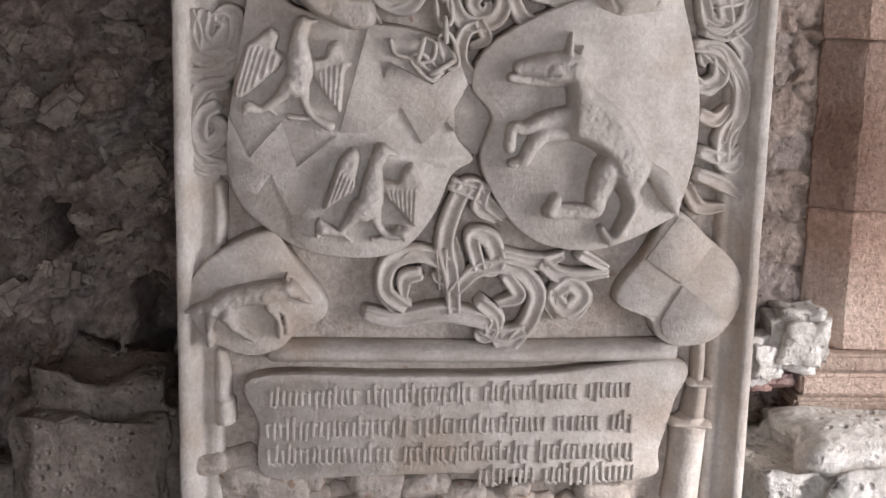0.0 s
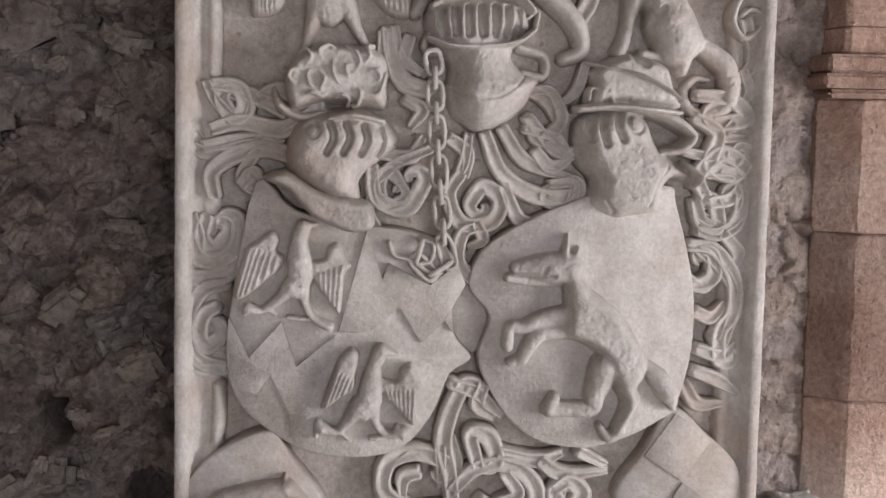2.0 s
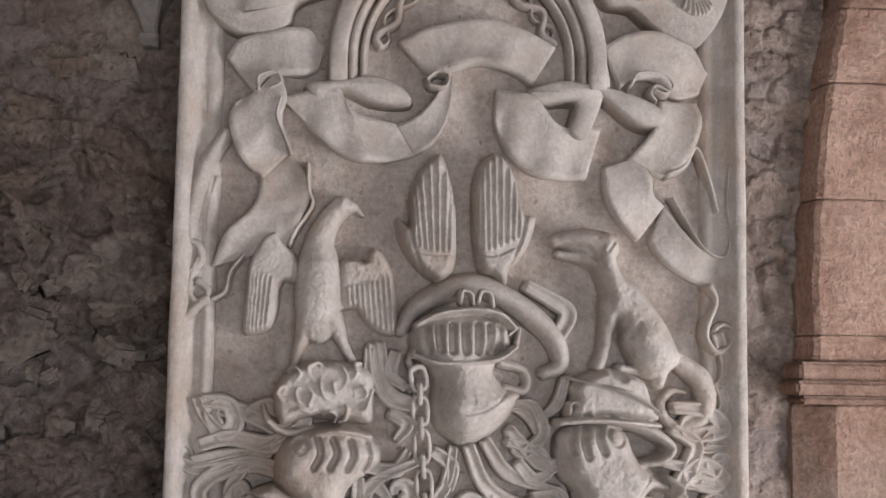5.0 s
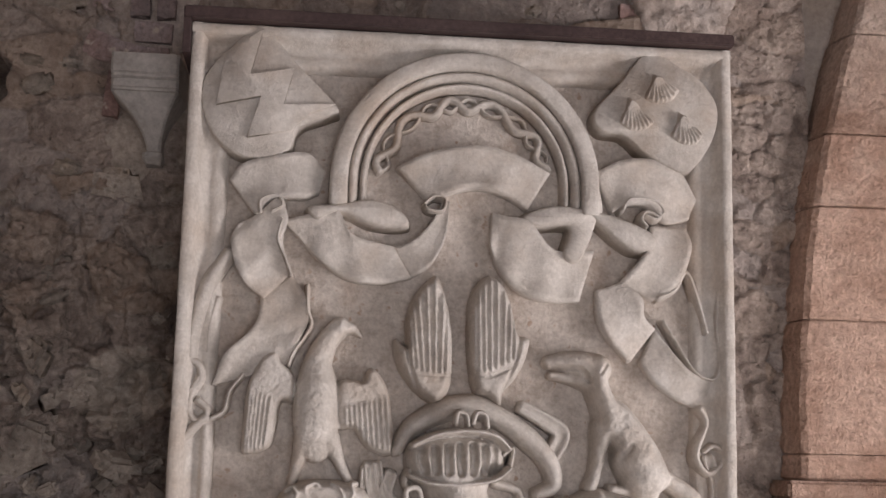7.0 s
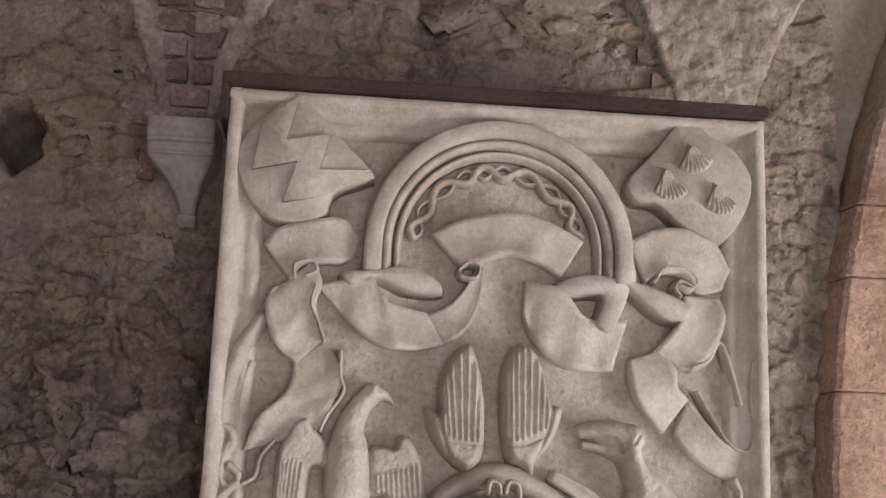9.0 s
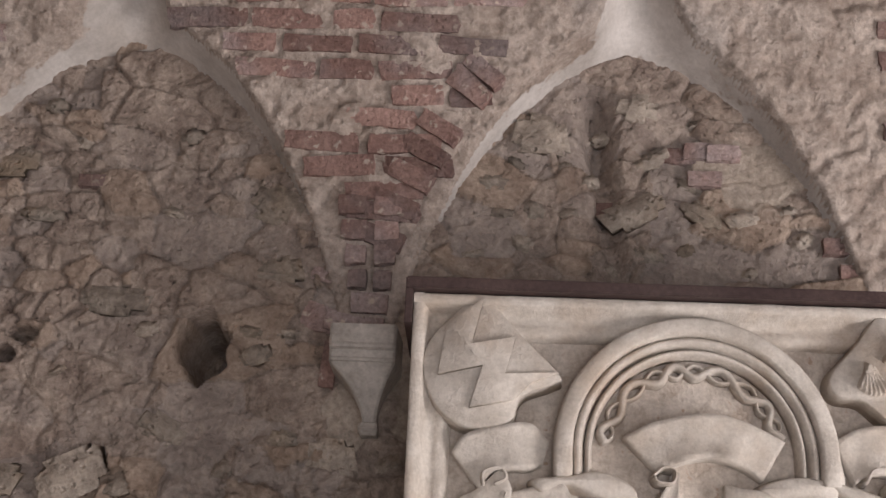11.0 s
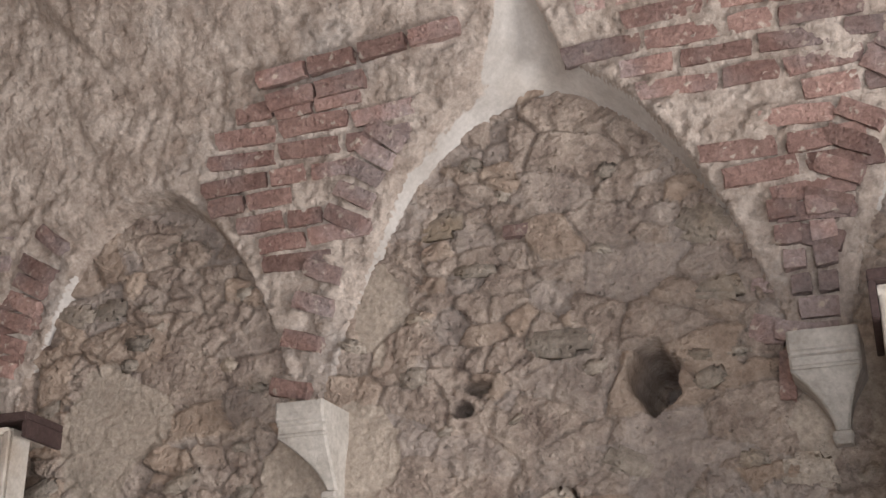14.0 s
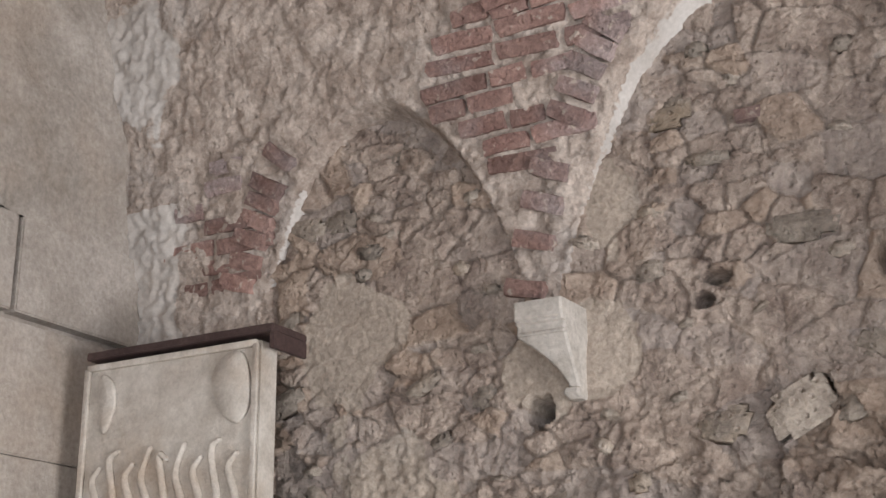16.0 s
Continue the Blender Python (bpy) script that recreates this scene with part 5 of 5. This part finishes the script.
scrolls([[(-0.199, 1.648), (-0.268, 1.602), (-0.307, 1.541), (-0.283, 1.512)],
         [(-0.224, 1.621), (-0.297, 1.605), (-0.372, 1.585), (-0.405, 1.596)],
         [(0.080, 1.604), (0.005, 1.570), (-0.026, 1.530), (-0.013, 1.483), (0.021, 1.495)],
         [(-0.024, 1.840), (-0.019, 1.780), (0.026, 1.722)],
         [(-0.000, 1.852), (0.013, 1.793), (0.054, 1.755)],
         [(0.282, 1.726), (0.327, 1.724), (0.350, 1.667), (0.314, 1.628)],
         [(0.397, 1.785), (0.379, 1.727), (0.337, 1.696)],
         [(0.271, 1.648), (0.344, 1.628), (0.369, 1.581)],
         [(0.327, 1.535), (0.381, 1.536), (0.366, 1.486), (0.327, 1.498)],
         [(0.609, 1.608), (0.662, 1.599), (0.693, 1.609), (0.683, 1.572)],
         [(0.650, 1.569), (0.720, 1.563), (0.748, 1.504), (0.705, 1.453), (0.658, 1.469)],
         [(0.728, 1.781), (0.745, 1.733), (0.712, 1.693)],
         [(0.712, 1.672), (0.695, 1.640), (0.752, 1.641)],
         [(-0.383, 1.733), (-0.362, 1.692), (-0.322, 1.658), (-0.306, 1.693), (-0.336, 1.710)],
         [(0.157, 1.634), (0.146, 1.569), (0.120, 1.534)],
         [(-0.030, 1.439), (-0.048, 1.473), (-0.032, 1.532)]], 0.026, 0.046)
scrolls([[(-0.429, 1.333), (-0.401, 1.300), (-0.355, 1.323)],
         [(-0.419, 1.253), (-0.429, 1.195), (-0.398, 1.143), (-0.357, 1.140)],
         [(0.038, 0.975), (0.002, 0.938), (-0.015, 0.888), (0.016, 0.845)],
         [(0.104, 0.957), (0.123, 0.902), (0.130, 0.859)],
         [(0.133, 1.000), (0.149, 0.939), (0.136, 0.871)],
         [(0.311, 0.916), (0.344, 0.854), (0.357, 0.823)],
         [(0.378, 0.898), (0.368, 0.854), (0.399, 0.836), (0.423, 0.867)],
         [(0.646, 1.401), (0.703, 1.356), (0.731, 1.298), (0.713, 1.214)],
         [(0.626, 1.343), (0.664, 1.320), (0.691, 1.356)]], 0.026, 0.046)

# ledge, inscription panel and colonnettes
carved("ledge", ([(-0.247, 0.746), (0.017, 0.746), (0.318, 0.747), (0.623, 0.756)], 0.05, 0.06, {"point": 0.9}))
plate("inscription_panel", [(-0.286, 0.692), (0.018, 0.698), (0.320, 0.704), (0.632, 0.735), (0.625, 0.639), (0.599, 0.536), (0.584, 0.470), (0.392, 0.455), (0.205, 0.477), (-0.052, 0.471), (-0.258, 0.471), (-0.272, 0.586)], 0.05, "scroll panel with rows of carved blackletter", bevel=0.006)
bm = bmesh.new()
rng = random.Random(4)
for (a, b), end in (([(-0.248, 0.646), (0.562, 0.672)], 1), ([(-0.255, 0.576), (0.558, 0.598)], 1), ([(-0.253, 0.516), (0.562, 0.532)], 1), ([(0.205, 0.471), (0.562, 0.481)], 1)):
    a, b = np.array(a), np.array(b)
    length, gone = np.linalg.norm(b - a), 0.0
    way = (b - a) / length
    while gone < length - 0.01:
        for _ in range(rng.randint(7, 22)):
            if gone > length - 0.012:
                break
            q = a + way * gone
            tall = rng.choice((0.030, 0.030, 0.032, 0.042))
            drop = rng.choice((0.0, 0.0, 0.0, 0.008))
            slant = rng.uniform(-0.003, 0.003)
            strap(bm, [(q[0], q[1] - 0.015 - drop), (q[0] + slant * 0.5, q[1]), (q[0] + slant, q[1] - 0.015 + tall)], 0.0075, 0.009, 0.048, "flat", 2, 0.9)
            if rng.random() < 0.6:
                y = q[1] - 0.015 + rng.choice((0.0, 0.028, 0.028))
                strap(bm, [(q[0] - 0.002, y + 0.003), (q[0] + 0.010, y - 0.003)], 0.006, 0.0065, 0.048, "flat", 2, 0.9)
            gone += rng.uniform(0.0125, 0.0155)
        gone += 0.016
bmesh.ops.recalc_face_normals(bm, faces=bm.faces[:])
tagged(slab_part("inscription", bm, "rows of worn carved letter strokes"), kind="stuff")
carved("colonnette", ([(0.680, 0.792), (0.682, 0.742), (0.681, 0.678)], 0.032, 0.04), ([(0.684, 0.678), (0.676, 0.607)], (0.045, 0.055), 0.055), ([(0.670, 0.594), (0.668, 0.510), (0.660, 0.404)], (0.085, 0.08, 0.085), 0.06), ([(0.655, 0.684), (0.705, 0.681)], 0.018, 0.06), ([(0.621, 0.593), (0.711, 0.588)], 0.02, 0.062))
carved("colonnette", ([(-0.356, 1.108), (-0.355, 1.049), (-0.360, 0.978)], 0.036, 0.04), ([(-0.357, 0.750), (-0.354, 0.686), (-0.353, 0.636)], (0.03, 0.045, 0.04), 0.045), ([(-0.350, 0.636), (-0.347, 0.585)], 0.05, 0.05))
bm = bmesh.new()
rng = random.Random(9)
for k in range(130):
    u, v = rng.uniform(-0.40, 0.58), 0.0
    top = 0.50 if u < -0.27 else 0.455 - 0.06 * max(0, u - 0.1)
    v = rng.uniform(0.2, top)
    r = rng.uniform(0.018, 0.05)
    h = rng.uniform(0.012, 0.05)
    strap(bm, [(u - r, v + rng.uniform(-r, r) * 0.4), (u, v), (u + r, v + rng.uniform(-r, r) * 0.4)], r * 1.6, h, n=3)
bmesh.ops.recalc_face_normals(bm, faces=bm.faces[:])
tagged(slab_part("broken_base", bm, "broken rough stone under the inscription", GROUND), kind="stuff")

# ---- second slab, by the corner ----
slab2 = new("tombstone")
slab2.location = (-2.92, 2.52, 0.0)
tagged(slab2, "pale weathered tombstone with shallow worn relief, beside the corner", "tombstone")
GROUND_Y = 2.455


def second_part(name, bm, material=None):
    bm.transform(Matrix.Translation(-Vector(slab2.location)))
    bmesh.ops.recalc_face_normals(bm, faces=bm.faces[:])
    return part(name, bm, material or LIMESTONE, slab2, smooth=name != "backing")


bm = bmesh.new()
block(bm, -3.258, -2.632, 2.455, 2.535, 0.0, 2.722, 0.004)
second_part("backing", bm)
for a, b in (((-3.247, 0.3), (-3.247, 2.71)), ((-2.643, 0.3), (-2.643, 2.71)), ((-3.247, 2.713), (-2.643, 2.713))):
    bm = bmesh.new()
    strap(bm, [a, ((a[0] + b[0]) / 2, (a[1] + b[1]) / 2), b], 0.02, 0.012, profile="flat")
    second_part("frame_bar", bm)
for path in ([(-2.70, 2.695), (-2.668, 2.64), (-2.662, 2.55), (-2.70, 2.50), (-2.76, 2.54), (-2.79, 2.63), (-2.76, 2.68), (-2.70, 2.695)], [(-3.20, 2.68), (-3.15, 2.66), (-3.14, 2.58), (-3.18, 2.52), (-3.22, 2.56)]):
    bm = bmesh.new()
    add_plate(bm, path[:-1], 0.010, 0, 0.006)
    second_part("worn_shield", bm)
for k in range(9):
    u = -3.2 + 0.06 * k
    bm = bmesh.new()
    strap(bm, [(u, 2.20), (u + 0.02, 2.30), (u - 0.005, 2.38 + 0.05 * (k % 3 == 1)), (u + 0.025, 2.42 + 0.04 * (k % 2))], (0.02, 0.028, 0.024, 0.012), 0.014)
    second_part("worn_relief", bm)
bm = bmesh.new()
block(bm, -3.245, -2.58, 2.435, 2.60, 2.735, 2.758, 0.003)
cover = tagged(mesh_object("cover_sheet", bm, METAL, False), "dark brown sheet metal rain cover with a turned-down end", "metal cover")
bm = bmesh.new()
block(bm, -2.594, -2.58, 2.44, 2.60, 2.690, 2.735, 0.002)
part("side_flap", bm, METAL, cover, smooth=False)

# ---- portal ----
portal = tagged(new("portal"), "large arched portal of reddish hammered stone blocks", "portal", kind="structure")
portal.location = (1.2, 2.75, 0)


def portal_part(name, bm, material=None, label=""):
    bmesh.ops.recalc_face_normals(bm, faces=bm.faces[:])
    bm.transform(Matrix.Translation(-Vector(portal.location)))
    return part(name, bm, material or RED_STONE, portal, label, False)


def jamb_edge(z):
    return 1.05 + (3.4 - math.sqrt(3.4**2 - max(z - 1.95, 0) ** 2)) if z > 1.8 else 1.09


def jamb_block(z0, z1, deep, right=1.75):
    """A block of the jamb or arch with its splayed return and worn edges."""
    bm = bmesh.new()
    rings = []
    rng = random.Random(int(z0 * 1000))
    back = 0.02 if z0 > 1.8 else 0.075
    rows = [z0 + 0.001, z0 + 0.006] + list(np.linspace(z0, z1, 9)[1:-1]) + [z1 - 0.006, z1 - 0.001]
    for k, z in enumerate(rows):
        inset = 0.005 if k in (0, len(rows) - 1) else 0.0
        x = jamb_edge(z) + rng.uniform(-0.003, 0.003) + inset
        y = deep + inset
        rings.append([bm.verts.new(c) for c in ((x - back, WALL_Y + 0.1, z), (x - back, WALL_Y - 0.03, z), (x - 0.004, y + 0.012, z), (x + 0.010, y + rng.uniform(0, 0.004), z), (x + 0.1, y + rng.uniform(-0.002, 0.003), z), (right, y, z), (right, WALL_Y + 0.1, z))])
    for a, b in zip(rings, rings[1:]):
        for k in range(7):
            bm.faces.new((a[k], a[(k + 1) % 7], b[(k + 1) % 7], b[k]))
    bm.faces.new(rings[0])
    bm.faces.new(rings[-1][::-1])
    return portal_part("stone_block", bm)


for z0, z1 in ((0.68, 1.02), (1.02, 1.42), (1.42, 1.735)):
    jamb_block(z0, z1, 2.70)
for z0, z1 in ((1.835, 1.90), (1.90, 2.23), (2.23, 2.52), (2.52, 2.71), (2.71, 2.98), (2.98, 3.3), (3.3, 3.7)):
    jamb_block(z0, z1, 2.69)
for z0, z1, out in ((1.735, 1.755, 0.03), (1.757, 1.79, 0.05), (1.79, 1.835, 0.035), (0.635, 0.68, 0.03), (0.58, 0.635, 0.045), (0.545, 0.58, 0.06), (0.2, 0.545, 0.05)):
    bm = bmesh.new()
    block(bm, 1.035 - out, 1.75, 2.70 - out, WALL_Y + 0.1, z0, z1, 0.008)
    portal_part("moulding", bm)


# loose and half-buried blocks at the foot of the wall
def boulder(name, centre, size, seed, material, label, category, turn=0.0, cuts=6):
    bm = bmesh.new()
    bmesh.ops.create_cube(bm, size=1.0)
    bmesh.ops.bevel(bm, geom=bm.edges[:], offset=0.16, segments=2, affect="EDGES")
    bmesh.ops.subdivide_edges(bm, edges=bm.edges[:], cuts=cuts, use_grid_fill=True)
    for v in bm.verts:
        n = noise.noise_vector(v.co * 2.2 + Vector((seed * 7.3, 0, 0))) * 0.12 + noise.noise_vector(v.co * 6 + Vector((0, seed * 3.1, 0))) * 0.06 + noise.noise_vector(v.co * 17 + Vector((0, seed * 3.1, 0))) * 0.02
        v.co = Vector(((v.co.x + n.x) * size[0], (v.co.y + n.y) * size[1], (v.co.z + n.z) * size[2]))
    ob = mesh_object(name, bm, material)
    ob.matrix_world = pose(*centre, 0, turn, seed * 13 % 20 - 10)
    return tagged(ob, label, category)


boulder("stone_block", (1.17, 2.56, 0.36), (0.66, 0.42, 0.40), 1, WHITE_STONE, "pale worn limestone block at the foot of the portal", "stone")
boulder("stone_block", (0.985, 2.72, 0.715), (0.14, 0.16, 0.15), 2, WHITE_STONE, "pale weathered stone wedged beside the portal", "stone")
boulder("stone_block", (0.895, 2.72, 0.66), (0.10, 0.14, 0.12), 3, WHITE_STONE, "pale weathered stone wedged beside the slab", "stone")
for k in range(3):
    boulder("brick", (0.90 + 0.055 * k, 2.73, 0.60 + 0.012 * k), (0.085, 0.1, 0.045), 4 + k, BRICK, "broken red brick under the pale stones", "brick", cuts=2)
boulder("stone_block", (-0.64, 2.66, 0.40), (0.40, 0.34, 0.50), 8, FIELD, "large grey block at the foot of the wall", "stone")
boulder("stone_block", (-1.15, 2.62, 0.30), (0.60, 0.3, 0.36), 9, FIELD, "large grey block at the foot of the wall", "stone")

# ---- ashlar of the west wall ----
rng = random.Random(12)
z = 0.0
for height in (0.5, 0.52, 0.48, 0.5, 0.45, 0.41, 0.295):
    y = 2.80
    first = True
    while y > SOUTH:
        long = 0.56 if first and 2.8 < z < 3.1 else rng.uniform(0.7, 1.3)
        first_block, first = first and 2.8 < z < 3.1, False
        bm = bmesh.new()
        open_joint = 0.026 if 2.8 < z + height < 3.0 else 0.002
        block(bm, WEST - 0.06, WEST + rng.uniform(-0.003, 0.004), max(y - long, SOUTH) + (0.014 if first_block else 0.001), y - 0.001, z + 0.001, z + height - open_joint, 0.005)
        part("ashlar", bm, OLD_PLASTER, wall_west, smooth=False)
        y -= long
    z += height

# uneven plaster over the upper courses
PY, PZ = np.arange(SOUTH, WALL_Y + 0.08, 0.02), np.arange(3.158, 5.58, 0.02)
Y, Z = np.meshgrid(PY, PZ)
flaked = np.clip((value_noise(Y, Z, 2.2, 4, 501) - 0.6) * 14, 0, 1) + np.clip((0.16 - np.hypot(Y - 2.30, Z - 3.70)) * 14, 0, 1)
X = WEST + 0.006 + 0.03 * (value_noise(Y, Z, 1.6, 4, 503) - 0.5) + 0.006 * (value_noise(Y, Z, 12, 3, 505) - 0.5) - 0.02 * np.clip(flaked, 0, 1)
idx = np.arange(X.size).reshape(X.shape)
me = bpy.data.meshes.new("plaster_coat")
me.from_pydata(np.stack([X.ravel(), Y.ravel(), Z.ravel()], -1), [], np.stack([idx[:-1, :-1], idx[:-1, 1:], idx[1:, 1:], idx[1:, :-1]], -1).reshape(-1, 4).tolist())
me.materials.append(OLD_PLASTER)
me.shade_smooth()
new("plaster_coat", me).parent = wall_west

# ---- bricks of the vault ----
def brick_mesh(seed, material, name):
    """A worn brick with chipped, rounded corners."""
    rng = random.Random(seed)
    bm = bmesh.new()
    bmesh.ops.create_cube(bm, size=1.0)
    bmesh.ops.subdivide_edges(bm, edges=bm.edges[:], cuts=1, use_grid_fill=True)
    for v in bm.verts:
        ends = sum(abs(c) > 0.4 for c in v.co)
        v.co *= (1.0, 1.0, 0.99, 0.95)[ends]
        v.co += Vector((rng.uniform(-0.035, 0.035), rng.uniform(-0.05, 0.05), rng.uniform(-0.06, 0.06)))
    me = bpy.data.meshes.new(name)
    bm.to_mesh(me)
    bm.free()
    me.materials.append(material)
    return me


bricks = [brick_mesh(k, BRICK, "brick") for k in range(12)]


def lay(me, parent, name, x, y, z, size, rx=0.0, ry=0.0, rz=0.0):
    ob = new(name, me)
    ob.parent = parent
    ob.matrix_local = Matrix.LocRotScale((x, y, z), Euler((rx, ry, rz)), size)
    return ob


def f1(fn, x, z):
    return float(fn(np.array([[x]]), np.array([[z]]))[0, 0])


def arch_gap(x, z):
    return float(arch_distance(np.array([[x]]), np.array([[z]]))[0][0, 0])


rng = random.Random(5)
for k, (centre, top, fill) in enumerate(((-0.578, 3.85, 0.97), (-1.933, 3.66, 0.96), (-3.02, 3.6, 0.6), (0.777, 3.7, 0.9))):
    z, row = 2.835, 0
    while z < top:
        x = centre - 0.62 - (row % 2) * 0.1
        while x < centre + 0.62:
            long = rng.choice((0.20, 0.21, 0.19, 0.11, 0.14))
            mid = x + long / 2
            x += long + 0.014
            outside = min(f1(lambda a, b: b - lunette(a), mid + d, z) for d in (-long / 2, 0, long / 2)) > 0
            edge = min(arch_gap(mid - long / 2, z), arch_gap(mid + long / 2, z))
            if not outside or edge < 0.03 or rng.random() > fill or mid < WEST + 0.2:
                continue
            patch = float(value_noise(np.array([[mid]]), np.array([[z]]), 2.3, 3, 200 + k)[0, 0])
            if k and (patch < (0.3 if k == 1 else 0.38) or (k == 1 and mid < centre - 0.2 and z > 3.5)):
                continue
            if abs(mid - centre) > 0.42 + 0.12 * patch:
                continue
            if k == 1 and mid < -1.98 - 0.80 * (z - 3.15):
                continue
            y = float(barrel(np.array(z))) if k != 2 else f1(vault_y, mid, z) + 0.008
            lean = math.atan2(float(barrel(np.array(z - 0.03)) - barrel(np.array(z + 0.03))), 0.06)
            lay(rng.choice(bricks), wall_vault, "brick", mid, y + 0.030 - rng.uniform(0, 0.010), z + rng.uniform(-0.005, 0.005), (long, 0.07, rng.uniform(0.045, 0.053)), lean, rng.uniform(-0.06, 0.06))
        z += 0.062
        row += 1
    # bricks set on end along the wall arch
    for s in np.arange(0.97, 0.45, -0.052):
        if rng.random() < 0.25 or k == 3:
            continue
        mid, half, top = ARCHES[(2, 1, 0, 3)[k]]
        x = mid - half * s
        zz = 2.70 + (top - 2.70) * (1 - s**1.9) ** 0.7
        slope = math.atan2((top - 2.70) * 0.7 * (1 - s**1.9) ** -0.3 * 1.9 * s**0.9 / half, 1)
        nx, nz = -math.sin(slope), math.cos(slope)
        x, zz = x + nx * 0.115, zz + nz * 0.115
        lay(rng.choice(bricks), wall_vault, "brick", x, float(barrel(np.array(zz))) + 0.012 if k != 2 else f1(vault_y, x, zz) + 0.016, zz, (0.12, 0.07, 0.05), 0.2, math.pi / 2 - slope)
# the narrow pier of bricks over the corbel
for k in range(6):
    z = 2.835 + 0.064 * k
    a, b = -0.612 - 0.012 * k, -0.528 + 0.006 * k
    for f0, f1_ in (((0, 0.46), (0.54, 1)) if k > 1 else ((0, 1),)):
        x0, x1 = a + (b - a) * f0, a + (b - a) * f1_
        lay(rng.choice(bricks), wall_vault, "brick", (x0 + x1) / 2, float(barrel(np.array(z))) + 0.010, z, (x1 - x0 - 0.008, 0.07, 0.05), 0.08, rng.uniform(-0.04, 0.04))
for x0, z0, n in ((-1.95, 3.72, 4), (-1.93, 3.655, 2), (-1.35, 3.72, 0)):
    for k in range(n):
        x = x0 + 0.155 * k
        lay(rng.choice(bricks), wall_vault, "brick", x, float(barrel(np.array(z0 + 0.01 * k))) + 0.004, z0 + 0.012 * k, (0.145, 0.07, 0.05), 0.35, -0.08)
for x, z in ((0.27, 3.36), (0.22, 3.35), (0.33, 3.355), (0.02, 3.2), (0.28, 3.28), (0.62, 3.1), (0.66, 3.03)):
    lay(rng.choice(bricks), wall_north, "brick", x, WALL_Y - f1(wall_relief, x, z) + 0.012, z, (0.09, 0.06, 0.045))
for x, z, w, h, turn in ((-0.70, 2.865, 0.085, 0.07, 0.3), (-0.665, 2.74, 0.04, 0.12, 0.1), (-0.70, 2.98, 0.06, 0.04, 0.2), (-1.33, 3.22, 0.07, 0.035, 0.0), (-0.5, 0.74, 0.06, 0.03, 0.1)):
    lay(rng.choice(bricks), wall_north, "brick", x, WALL_Y - f1(wall_relief, x, z) + 0.014, z, (w, 0.06, h), 0.0, turn)

# ---- single stones of the rubble wall ----
stones = []
for seed in range(24):
    rng = random.Random(100 + seed)
    bm = bmesh.new()
    bmesh.ops.create_cube(bm, size=1.0)
    for v in bm.verts:
        v.co += Vector([rng.uniform(-0.2, 0.2) for _ in range(3)])
    bmesh.ops.bevel(bm, geom=bm.edges[:], offset=0.2, segments=2, affect="EDGES")
    for v in bm.verts:
        v.co += noise.noise_vector(v.co * 2.5 + Vector((seed * 5.1, 0, 0))) * 0.1
    bmesh.ops.triangulate(bm, faces=[f for f in bm.faces if len(f.verts) > 4])
    me = bpy.data.meshes.new("stone")
    bm.to_mesh(me)
    bm.free()
    me.materials.append(FIELD)
    me.shade_smooth()
    stones.append(me)
rng = random.Random(77)
placed = []
tries = 0
while len(placed) < 220 and tries < 3000:
    tries += 1
    x, z = rng.uniform(-3.2, -0.42), rng.uniform(0.7, 3.55)
    if rng.random() < 0.25:
        x, z = rng.uniform(-0.42, 0.75), rng.uniform(2.85, 3.5)
    w = rng.choice((0.05, 0.06, 0.075, 0.095, 0.12, 0.15))
    if z > f1(lambda a, b: lunette(a), x, z) - 0.06 and z > 2.5:
        continue
    if f1(smooth_patch, x, z) > 0.1:
        continue
    if any(math.hypot(x - hx, z - hz) < max(rx, rz) + w * 0.7 for hx, hz, rx, rz in HOLES):
        continue
    if any(math.hypot(x - a, z - b) < (w + c) * 0.5 for a, b, c in placed):
        continue
    placed.append((x, z, w))
    y = WALL_Y - f1(wall_relief, x, z)
    lay(rng.choice(stones), wall_north, "stone", x, y + 0.003, z, (w, rng.uniform(0.03, 0.042), w * rng.uniform(0.45, 0.75)), rng.uniform(-0.2, 0.2), rng.uniform(-0.5, 0.5), rng.uniform(-0.2, 0.2))
rough = []
for me in stones[:12]:
    me = me.copy()
    me.shade_flat()
    rough.append(me)
for k in range(75):
    x, z, w = rng.uniform(-1.0, -0.47), rng.uniform(0.65, 2.2), rng.choice((0.04, 0.05, 0.06, 0.075, 0.1))
    y = WALL_Y - f1(wall_relief, x, z)
    lay(rng.choice(rough), wall_north, "stone", x, y + 0.002, z, (w, w * 0.6, w * rng.uniform(0.5, 0.9)), rng.uniform(-0.6, 0.6), rng.uniform(-1.2, 1.2), rng.uniform(-0.6, 0.6))
